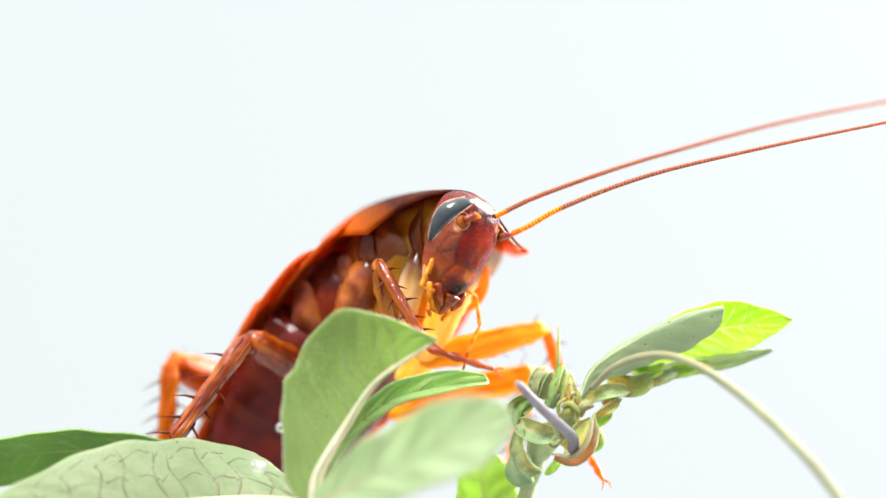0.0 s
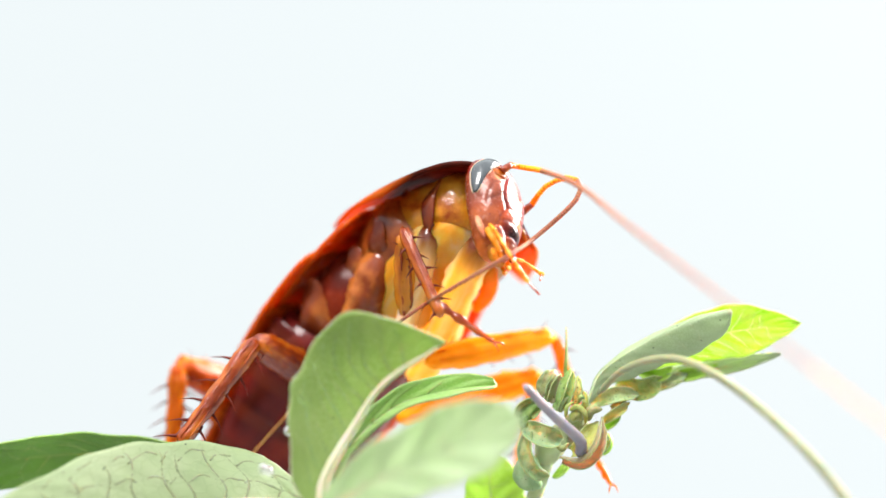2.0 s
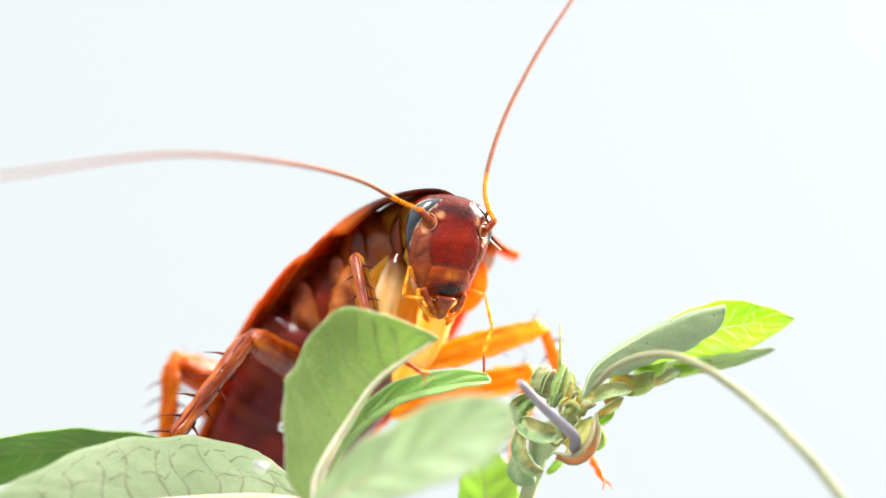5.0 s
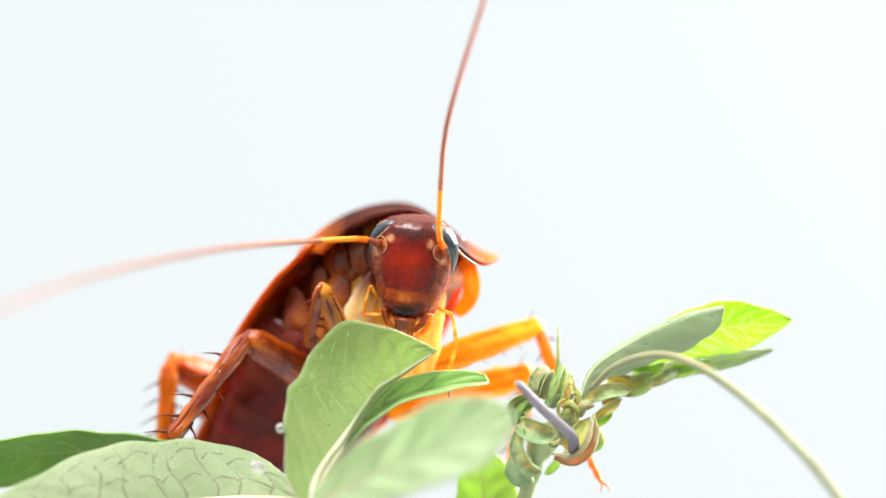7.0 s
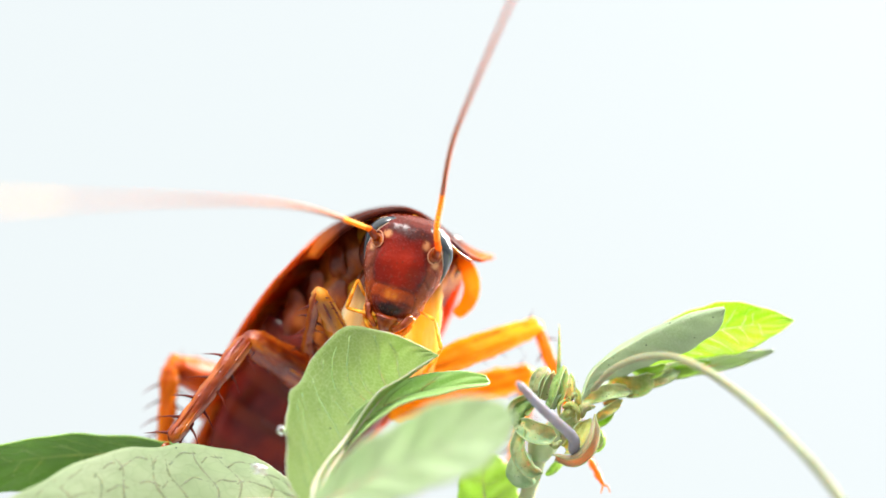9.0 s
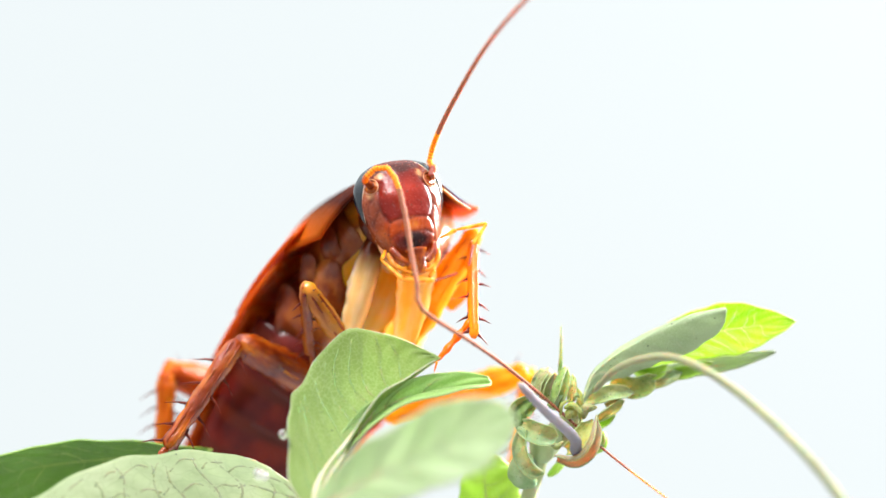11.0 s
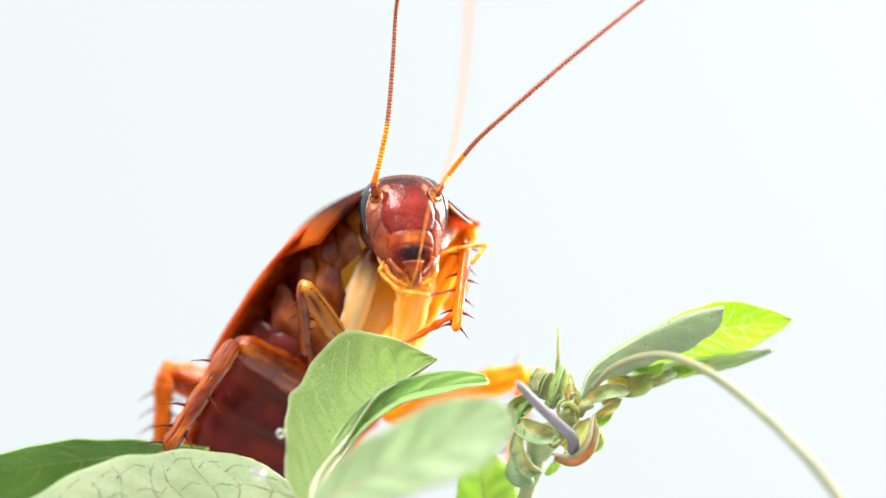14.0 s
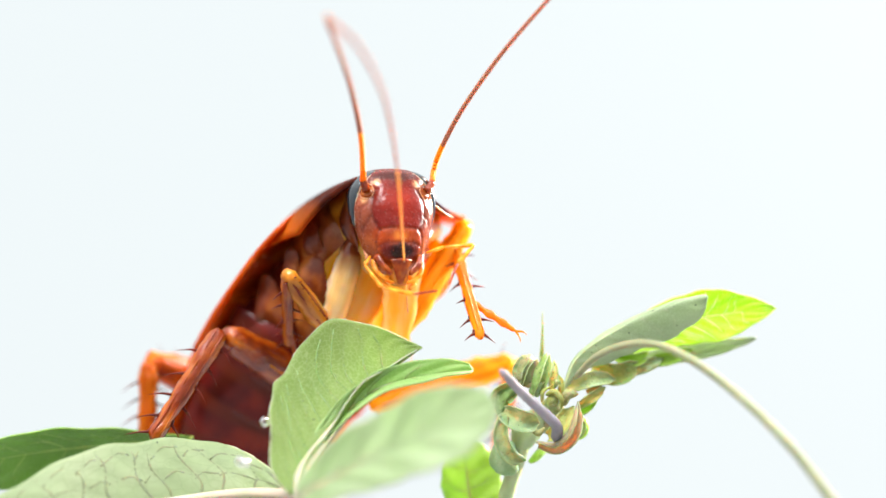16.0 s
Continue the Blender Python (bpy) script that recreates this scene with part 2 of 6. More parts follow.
def face_stuff():
    """Horny face: its pigment comes with the skin; grain, pits and gloss from here."""
    m = chitin("mahogany_face", [(0.72, 0.70, 0.70), (1.0, 1.0, 1.0), (1.18, 1.25, 1.25)], 0.12, 0.0, 0.22, 0.2, 1100, 0.22, spec=0.45)
    n, l = m.node_tree.nodes, m.node_tree.links
    b = n["Principled BSDF"]
    src = b.inputs["Base Color"].links[0].from_socket
    pig = n.new("ShaderNodeAttribute")
    pig.attribute_name = "pigment"
    mul = n.new("ShaderNodeMixRGB")
    mul.blend_type = "MULTIPLY"
    mul.inputs["Fac"].default_value = 1.0
    l.new(pig.outputs["Color"], mul.inputs["Color1"])
    l.new(src, mul.inputs["Color2"])
    tc = n.new("ShaderNodeTexCoord")
    v = n.new("ShaderNodeTexVoronoi")
    v.inputs["Scale"].default_value = 3400
    l.new(tc.outputs["Object"], v.inputs["Vector"])
    less = n.new("ShaderNodeMath")
    less.operation = "LESS_THAN"
    less.inputs[1].default_value = 0.16
    l.new(v.outputs["Distance"], less.inputs[0])
    pit = n.new("ShaderNodeMixRGB")
    pit.inputs["Color2"].default_value = (0.10, 0.016, 0.008, 1)
    l.new(less.outputs["Value"], pit.inputs["Fac"])
    l.new(mul.outputs["Color"], pit.inputs["Color1"])
    l.new(pit.outputs["Color"], b.inputs["Base Color"])
    return m


FACE = face_stuff()


LEAF_PALE = leaf_stuff("pale_leaf_underside", [(0.2163, 0.3222, 0.07388), (0.2667, 0.3691, 0.1002), (0.3202, 0.4119, 0.1346)], (0.54, 0.64, 0.34), 0.58, 0.6, 30, 0.28, 0.30)
LEAF_MINT = leaf_stuff("mint_leaf_underside", [(0.2646, 0.345, 0.1691), (0.3244, 0.3993, 0.2123), (0.3831, 0.4446, 0.2563)], (0.26, 0.33, 0.17), 0.5, 0.6, 11, 0.4, 0.15)
LEAF_LIGHT = leaf_stuff("very_pale_leaf", [(0.319, 0.412, 0.226), (0.359, 0.445, 0.266), (0.398, 0.472, 0.305)], (0.44, 0.57, 0.31), 0.55, 0.6, 16, 0.15)
LEAF_DEEP = leaf_stuff("deep_green_leaf", [(0.075, 0.20, 0.010), (0.11, 0.26, 0.016), (0.15, 0.32, 0.03)], (0.34, 0.46, 0.18), 0.35, 0.35, 44, 0.3)
LEAF_MID = leaf_stuff("mid_green_leaf", [(0.2721, 0.4416, 0.1366), (0.3404, 0.5014, 0.1781), (0.4087, 0.5527, 0.2379)], (0.56, 0.68, 0.36), 0.45, 0.5, 20, 0.4)
LEAF_FRESH = leaf_stuff("fresh_green_leaf", [(0.24, 0.42, 0.025), (0.31, 0.50, 0.04), (0.38, 0.57, 0.07)], (0.50, 0.66, 0.20), 0.4, 0.45, 18, 0.35)
LEAF_LIME = leaf_stuff("lime_leaf", [(0.258, 0.442, 0.006), (0.331, 0.515, 0.008), (0.405, 0.58, 0.015)], (0.75, 0.88, 0.30), 0.62, 0.4, 20, 0.4)
LEAF_GREY = leaf_stuff("grey_green_leaf", [(0.29, 0.375, 0.203), (0.344, 0.431, 0.243), (0.398, 0.477, 0.29)], (0.48, 0.58, 0.36), 0.4, 0.6, 30, 0.5, 0.45)
VEIN = chitin("pale_vein", [(0.48, 0.47, 0.33), (0.55, 0.48, 0.37), (0.56, 0.45, 0.38)], 0.3, 0.25, 0.55, 0.0)
VEIN_GREEN = chitin("dull_green_vein", [(0.192, 0.232, 0.12), (0.264, 0.272, 0.168)], 0.2, 0.3, 0.55, 0.0)
VEIN_FINE = chitin("fine_yellow_green_vein", [(0.26, 0.40, 0.08), (0.36, 0.48, 0.14)], 0.2, 0.3, 0.55, 0.0)
VEIN_SOFT = chitin("soft_green_vein", [(0.2, 0.31, 0.1), (0.27, 0.37, 0.15)], 0.3, 0.3, 0.55, 0.0)
VEIN_LIME = chitin("lime_vein", [(0.86, 0.93, 0.42), (0.92, 0.96, 0.52)], 0.2, 0.6, 0.5, 0.0)
STEM = chitin("grey_green_stem", [(0.32, 0.39, 0.21), (0.39, 0.46, 0.26), (0.45, 0.50, 0.31)], 0.3, 0.15, 0.6, 0.0)
PETIOLE = chitin("grey_green_petiole", [(0.20, 0.23, 0.135), (0.26, 0.28, 0.17)], 0.3, 0.2, 0.6, 0.0)
TENDRIL = chitin("mauve_grey_tendril", [(0.20, 0.185, 0.21), (0.27, 0.25, 0.28)], 0.2, 0.1, 0.55, 0.0)
BUD = chitin("green_bud", [(0.172, 0.2752, 0.0774), (0.2408, 0.3526, 0.1118), (0.344, 0.43, 0.1892)], 0.3, 0.35, 0.55, 0.0, 1800, 0.6, specks=0.16)
BUD_PALE = chitin("pale_green_bud", [(0.2924, 0.387, 0.172), (0.3698, 0.4558, 0.2322), (0.4472, 0.516, 0.301)], 0.3, 0.35, 0.55, 0.0, 1800, 0.6, specks=0.14)
BUD_MINT = chitin("mint_bud_scale", [(0.23, 0.34, 0.17), (0.3, 0.42, 0.23), (0.4, 0.49, 0.3)], 0.3, 0.4, 0.5, 0.0, 1500, 0.5, specks=0.10)
BUD_OLIVE = chitin("olive_yellow_bud", [(0.258, 0.2924, 0.0774), (0.3612, 0.3956, 0.129), (0.4644, 0.473, 0.215)], 0.3, 0.4, 0.5, 0.0, 1500, 0.5, specks=0.08)
BUD_MAUVE = chitin("brown_mauve_bud_scale", [(0.22, 0.21, 0.11), (0.29, 0.25, 0.16), (0.37, 0.34, 0.24)], 0.3, 0.3, 0.5, 0.0, 700, 0.5)
BUD_EDGE = chitin("pale_scale_edge", [(0.36, 0.43, 0.20), (0.48, 0.52, 0.28)], 0.3, 0.5, 0.5, 0.0, 1500, 0.3)
BUD_BROWN = chitin("brown_green_bud", [(0.24, 0.27, 0.11), (0.31, 0.33, 0.15), (0.34, 0.25, 0.16)], 0.3, 0.25, 0.55, 0.0, 1800, 0.6, specks=0.14)


def dew():
    m, n, l, b, out = nodes_of("clear_drop")
    b.inputs["Transmission Weight"].default_value = 1.0
    b.inputs["Roughness"].default_value = 0.03
    b.inputs["IOR"].default_value = 1.33
    return m


DEW = dew()


# ---- mesh helpers; all forms are laid out in millimetres round the lens axis ----
def V(p):
    return Vector(p)


def place(p):
    return V(p) * MM + V((0, 0, Z0))


def thing(name, at, label, category, group="", kind=""):
    ob = new(name)
    ob.empty_display_size = 0.002
    ob.location = place(at)
    return tagged(ob, label, category, group, kind)


def part(name, bm, mat, parent=None, label="", local=False, smooth=True, loc=None):
    """Links a bmesh in millimetres as one mesh under a thing. local: its verts are already in its own space."""
    me = bpy.data.meshes.new(name)
    bmesh.ops.recalc_face_normals(bm, faces=bm.faces)
    off = V((0, 0, 0))
    if not local:
        o = parent
        while o is not None:
            off += o.location
            o = o.parent
        off = place((0, 0, 0)) - off
    for v in bm.verts:
        v.co = v.co * MM + off
    for f in bm.faces:
        f.smooth = smooth
    bm.to_mesh(me)
    bm.free()
    me.materials.append(mat)
    ob = new(name, me)
    ob.parent = parent
    if loc is not None:
        ob.location = loc
    if label:
        ob["label"] = label
    return ob


def spline(ctrl, n):
    """n points along a smooth curve through ctrl, evenly spaced by length."""
    c = [V(p) for p in ctrl]
    c = [2 * c[0] - c[1]] + c + [2 * c[-1] - c[-2]]
    pts = []
    for i in range(1, len(c) - 2):
        for k in range(16):
            t = k / 16
            a, b, d, e = c[i - 1], c[i], c[i + 1], c[i + 2]
            pts.append(0.5 * (2 * b + (d - a) * t + (2 * a - 5 * b + 4 * d - e) * t * t + (3 * b - a - 3 * d + e) * t ** 3))
    pts.append(c[-2])
    run = [0.0]
    for a, b in zip(pts, pts[1:]):
        run.append(run[-1] + (b - a).length)
    res, j = [], 0
    for i in range(n):
        s = run[-1] * i / (n - 1)
        while j < len(run) - 2 and run[j + 1] < s:
            j += 1
        w = (s - run[j]) / max(run[j + 1] - run[j], 1e-9)
        res.append(pts[j].lerp(pts[j + 1], w))
    return res


def tube(bm, pts, radii, sides=10, flat=1.0, up=None):
    """A round or flattened rod along pts."""
    rings = []
    ref = V(up) if up else V((0.13, -0.2, 1.0))
    for i, p in enumerate(pts):
        t = (pts[min(i + 1, len(pts) - 1)] - pts[max(i - 1, 0)]).normalized()
        a = ref - t * ref.dot(t)
        if a.length < 0.05:
            a = t.orthogonal()
        a.normalize()
        b = t.cross(a)
        if not up:
            ref = a
        r = radii[i] if hasattr(radii, "__len__") else radii
        rings.append([bm.verts.new(p + (a * math.cos(k * math.tau / sides) + b * math.sin(k * math.tau / sides) * flat) * r) for k in range(sides)])
    for r0, r1 in zip(rings, rings[1:]):
        for k in range(sides):
            bm.faces.new((r0[k], r0[(k + 1) % sides], r1[(k + 1) % sides], r1[k]))
    bm.faces.new(rings[0][::-1])
    bm.faces.new(rings[-1])
    return bm


def rod(ctrl, r0, r1=None, n=24, sides=10, flat=1.0, up=None, bulge=None):
    r1 = r0 if r1 is None else r1
    pts = spline(ctrl, n)
    rad = []
    for i in range(n):
        u = i / (n - 1)
        r = r0 + (r1 - r0) * u
        if bulge:
            r *= bulge(u)
        end = min(u, 1 - u) * (n - 1)
        rad.append(r * (0.55 if end < 0.5 else 1.0))
    return tube(bmesh.new(), pts, rad, sides, flat, up)


def egg(c, size, axis=(0, 0, 1), seg=20, rings=12, point=0.0, ridge=0.0, ridges=5):
    """An egg or bud: long along axis, pointed at its far end, with soft ridges."""
    bm = bmesh.new()
    bmesh.ops.create_uvsphere(bm, u_segments=seg, v_segments=rings, radius=1)
    for v in bm.verts:
        w = v.co.z
        f = 1 - point * (w + 1) / 2
        a = math.atan2(v.co.y, v.co.x)
        f *= 1 + ridge * math.cos(a * ridges)
        v.co = V((v.co.x * f * size[0], v.co.y * f * size[1], w * size[2]))
    q = V(axis).to_track_quat("Z", "X")
    for v in bm.verts:
        v.co = q @ v.co + V(c)
    return bm


# ---- the studio ----
def studio():
    bm = bmesh.new()
    s = 420
    vs = [bm.verts.new(p) for p in [(-s, -300, -150), (s, -300, -150), (s, 320, -150), (-s, 320, -150)]]
    bm.faces.new(vs)
    r = bmesh.ops.extrude_face_region(bm, geom=bm.faces[:])
    for v in [g for g in r["geom"] if isinstance(g, bmesh.types.BMVert)]:
        v.co.z -= 20
    ob = part("table_top", bm, paper(), None, smooth=False)
    tagged(ob, "plain grey paper covered table top under the plant", "table", kind="structure")
    bm = bmesh.new()
    vs = [bm.verts.new(p) for p in [(-s, 330, -170), (s, 330, -170), (s, 330, 330), (-s, 330, 330)]]
    bm.faces.new(vs)
    r = bmesh.ops.extrude_face_region(bm, geom=bm.faces[:])
    for v in [g for g in r["geom"] if isinstance(g, bmesh.types.BMVert)]:
        v.co.y += 6
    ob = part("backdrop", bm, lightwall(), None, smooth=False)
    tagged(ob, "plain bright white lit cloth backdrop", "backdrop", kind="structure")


studio()


# ---- leaves ----
def profile(u, peak, tip, foot=0.75):
    """Half width along a leaf, 0 to 1."""
    a = (u / peak) if u < peak else (1 - u) / (1 - peak)
    a = max(a, 0.0)
    return math.sin(a * math.pi / 2) ** (foot if u < peak else tip)


def leaf(name, mid, side, wl, wr, mat, vein_mat, label, fold=(20, 20), curl=(10, 10), peak=0.45, tip=0.9, ribs=6,
         ruffle=0.12, mid_r=0.16, rib_r=0.09, thick=0.10, seed=1, rib_mat=None, foot=0.75, twigs=False, sweep=1.0, rim_mat=None, side_end=None, face=-1, parent=None, group="leaves of the plant", na=56, nc=14):
    """A leaf along its midrib; side: towards its first half; wl, wr: widths of the halves; fold, curl: degrees by which the halves rise."""
    rnd = random.Random(seed)
    ph = [rnd.uniform(0, 6.28) for _ in range(6)]
    m = spline(mid, na)
    s0, s1 = V(side), V(side_end or side)

    def at(u, v):
        """Point of the blade: u along, v from -1 (first half's edge) to 1."""
        x = min(max(u, 0), 1) * (na - 1)
        i = min(int(x), na - 2)
        c = m[i].lerp(m[i + 1], x - i)
        t = (m[min(i + 2, na - 1)] - m[max(i - 1, 0)]).normalized()
        s = s0.lerp(s1, u)
        s = (s - t * s.dot(t)).normalized()
        nrm = t.cross(s)
        h = 0 if v < 0 else 1
        w = (wl, wr)[h] * profile(u, peak, tip, foot)
        w *= 1 + 0.035 * math.sin(u * 17 + ph[h]) + 0.02 * math.sin(u * 41 + ph[h + 2])
        d = -1 if h else 1
        x = y = 0.0
        k = 8
        for j in range(k):
            ang = radians(fold[h] + curl[h] * (j + 0.5) / k * abs(v))
            x += math.cos(ang) * abs(v) * w / k
            y += math.sin(ang) * abs(v) * w / k
        y += ruffle * abs(v) ** 2 * (math.sin(u * 13 + ph[4] + 2 * h) + 0.5 * math.sin(u * 29 + ph[5]))
        y += 0.05 * math.sin(abs(v) * 3) * math.sin((u - 0.25 * abs(v)) * ribs * math.tau)
        return c + s * (x * d) + nrm * (y * -face), nrm * -face

    root = parent or thing(name, mid[0], label, "leaf", group)
    bm = bmesh.new()
    uvl = bm.loops.layers.uv.new("UVMap")
    grid, uvs = [], {}
    for i in range(na):
        row = []
        for j in range(-nc, nc + 1):
            u, v = i / (na - 1), j / nc
            p, _ = at(u, v)
            q = bm.verts.new(p)
            uvs[q] = (u * 2.2, v * 0.5 + 0.5)
            row.append(q)
        grid.append(row)
    for a, b in zip(grid, grid[1:]):
        for j in range(2 * nc):
            f = bm.faces.new((a[j], a[j + 1], b[j + 1], b[j]))
            for lp in f.loops:
                lp[uvl].uv = uvs[lp.vert]
    blade = part("blade", bm, mat, root)
    sol = blade.modifiers.new("thickness", "SOLIDIFY")
    sol.thickness, sol.offset = thick * MM, 0
    # thickened pale margin
    for h in (-1, 1):
        pts = [at(i / 79, h * 0.995)[0] for i in range(2, 79)]
        part("margin", tube(bmesh.new(), pts, 0.03, 6), rim_mat or vein_mat, root)
    # midrib and side veins stand proud of the blade
    pts = [at(i / 47, 0.0)[0] for i in range(46)]
    part("midrib", tube(bmesh.new(), pts, [mid_r * (1.15 - 0.85 * i / 45) for i in range(46)], 8), vein_mat, root)
    for h in (-1, 1):
        if (wl, wr)[0 if h < 0 else 1] < 0.7:
            continue
        starts = [0.06 + 0.80 * (k + rnd.uniform(-0.25, 0.25)) / ribs for k in range(ribs)]
        for k, u0 in enumerate(starts):
            pts = []
            for i in range(14):
                v = i / 13 * rnd.uniform(0.86, 0.87)
                u = u0 + (0.16 * v + 0.22 * v ** 2.2) * (1 - u0) * sweep + 0.012 * math.sin(v * 7 + k)
                p, nn = at(u, h * max(v, 0.001))
                pts.append(p)
            part("side_vein", tube(bmesh.new(), pts, [thick / 2 + rib_r * (0.75 - 0.6 * i / 13) for i in range(14)], 6), rib_mat or vein_mat, root)
            if not twigs or k == ribs - 1:
                continue
            # loops that join one side vein to the next
            for v0, v1 in ((0.40, 0.34), (0.82, 0.66)):
                pts = []
                va, vb = v0 + rnd.uniform(-0.03, 0.03), v1 + rnd.uniform(-0.03, 0.03)
                ua = u0 + (0.16 * va + 0.22 * va ** 2.2) * (1 - u0) * sweep
                u2 = starts[k + 1]
                ub = u2 + (0.16 * vb + 0.22 * vb ** 2.2) * (1 - u2) * sweep
                for i in range(10):
                    f = i / 9
                    v = va + (vb - va) * f + 0.07 * math.sin(f * math.pi) + 0.015 * math.sin(f * 9 + k)
                    pts.append(at(min(ua + (ub - ua) * f, 0.97), h * min(v, 0.95))[0])
                part("twig_vein", tube(bmesh.new(), pts, [thick / 2 + rib_r * 0.32] * 10, 5), rib_mat or vein_mat, root)
    return root


cup = leaf("cup_leaf", [(-5.82, -7.7, -11.84), (-5.71, -7.2, -10.26), (-4.48, -6.4, -8.12), (-2.98, -6.2, -6.01), (-0.29, -6.8, -4.14)], (-0.72, 0.166, 0.64), 3.8, 0.85, LEAF_PALE, VEIN,
           "pale green folded leaf with raised veins before the cockroach", fold=(6, 60), curl=(21, 40), peak=0.635, tip=0.85, ribs=12, seed=3, mid_r=0.26, rib_r=0.03, rib_mat=VEIN_SOFT, foot=0.82)
narrow = leaf("narrow_leaf", [(-5.87, -6.00, -11.77), (-4.95, -5.00, -9.43), (-2.54, -4.00, -7.33), (0.16, -3.50, -6.62), (2.20, -3.00, -6.45)], (-0.35, 0.3, 0.9), 0.85, 1.2, LEAF_MID, VEIN,
              "narrow young leaf folded along its midrib", fold=(25, 50), curl=(20, 30), peak=0.72, tip=0.36, ribs=5, seed=4, mid_r=0.10, rib_r=0.03, rib_mat=VEIN_SOFT, rim_mat=VEIN_SOFT)
front = leaf("front_leaf", [(-5.92, -5.50, -11.99), (-9.57, -4.00, -11.98), (-15.31, -6.00, -12.03), (-21.39, -9.50, -12.23)], (0, 0.25, 1), 3.3, 3.0, LEAF_MINT, VEIN,
             "pale mint green leaf showing its veined underside", fold=(5, 10), curl=(20, 30), peak=0.42, tip=0.8, ribs=10, seed=5, foot=1.2, twigs=True, sweep=0.25, mid_r=0.24, rib_r=0.05, rib_mat=VEIN_GREEN)
back = leaf("back_leaf", [(-12.14, 1.50, -10.38), (-16.54, 1.50, -10.53), (-21.08, 1.00, -10.80), (-27.09, 0.00, -11.74)], (0, -0.5, 1), 1.75, 2.0, LEAF_DEEP, VEIN_FINE,
            "deep green leaf seen edge-on behind the pale leaves", fold=(10, 10), curl=(20, 10), peak=0.55, tip=0.9, ribs=8, seed=6, face=1, rib_r=0.015, mid_r=0.10, twigs=True, sweep=0.6)
leaf("blurred_leaf", [(-5.55, -11.5, -10.97), (-2.61, -13, -9.19), (0.1, -14, -7.89), (2.82, -14, -6.65)], (-0.35, 0.1, 0.9), 1.70, 1.45, LEAF_LIGHT, VEIN,
     "pale mint green leaf close to the lens", fold=(5, 5), curl=(12, 12), peak=0.72, tip=0.45, foot=0.5, ribs=5, seed=7, mid_r=0.07, rib_r=0.01, rib_mat=STEM)
leaf("low_leaf", [(2.60, 1.00, -15.26), (2.10, 1.00, -12.78), (1.95, 1.50, -10.45)], (0.85, 0, 0.3), 1.9, 1.7, LEAF_FRESH, VEIN_FINE,
     "bright green rounded leaf low on the stem", fold=(5, 25), curl=(25, 20), peak=0.6, tip=0.5, ribs=4, seed=8, mid_r=0.12, rib_r=0.02)
leaf("grey_leaf", [(6.79, -1.50, -7.50), (7.52, -1.50, -5.92), (9.71, -1.50, -4.46), (11.96, -1.50, -3.48), (13.93, -1.50, -2.92)], (0.3, 0.15, -0.9), 2.0, 0.4, LEAF_GREY, STEM,
     "grey-green boat-shaped leaf at the shoot tip", fold=(10, 50), curl=(30, 50), peak=0.70, tip=0.42, ribs=7, seed=9, mid_r=0.07, rib_r=0.012)
leaf("lime_leaf", [(10.07, 1.00, -6.08), (12.08, 0.80, -4.62), (14.61, 0.40, -4.01), (17.74, 0.00, -3.59)], (-0.1, 0.1, 1), 1.4, 1.4, LEAF_LIME, VEIN_LIME,
     "bright lime green leaf glowing against the light", fold=(8, 8), curl=(10, 15), peak=0.55, tip=0.85, ribs=8, seed=10, mid_r=0.075, rib_r=0.02, thick=0.06)
leaf("slim_leaf", [(9.78, 1.00, -6.61), (12.11, 1.00, -6.23), (14.73, 1.00, -5.79), (16.97, 1.00, -5.21)], (0, 0.2, 1), 0.5, 0.4, LEAF_GREY, STEM,
     "slim grey-green leaf under the lime leaf", fold=(10, 10), curl=(20, 20), peak=0.5, tip=0.7, ribs=3, seed=11, mid_r=0.09)

# ---- stems, buds ----
plant = thing("plant_shoot", (4.05, 0.00, -149.99), "grey-green plant shoot with clustered buds standing on the table", "plant")
part("stem", rod([(3.47, 0.00, -149.99), (2.47, 0.00, -96.40), (3.04, 0.00, -39.00), (3.76, 0.00, -18.91), (4.05, 0.00, -12.89), (4.99, 0.00, -10.30), (5.77, 0.00, -8.58)], 1.0, 0.38, 60), STEM, plant)
part("branch", rod([(3.33, 0.00, -27.52), (-2.27, -4.00, -16.47), (-5.61, -6.00, -12.16)], 0.7, 0.5, 30), STEM, plant)
part("petiole", rod([(7.17, -3.00, -6.84), (8.15, -5.00, -5.51), (9.86, -6.00, -4.90), (11.54, -7.50, -5.30), (13.70, -9.00, -6.92), (15.73, -11.00, -9.13), (17.72, -12.00, -12.0)], 0.15, 0.22, 50), PETIOLE, plant, "arching grey-green leaf stalk")
part("tendril", rod([(3.41, -6.00, -6.16), (4.63, -5.00, -7.48), (5.84, -4.00, -8.63), (6.28, -3.40, -9.20), (6.28, -2.80, -9.89)], 0.19, 0.3, 24), TENDRIL, plant, "mauve-grey broken tendril")
part("spike", rod([(5.80, 0.00, -6.29), (5.85, 0.00, -5.14), (5.85, 0.00, -3.76)], 0.13, 0.02, 14), BUD, plant)


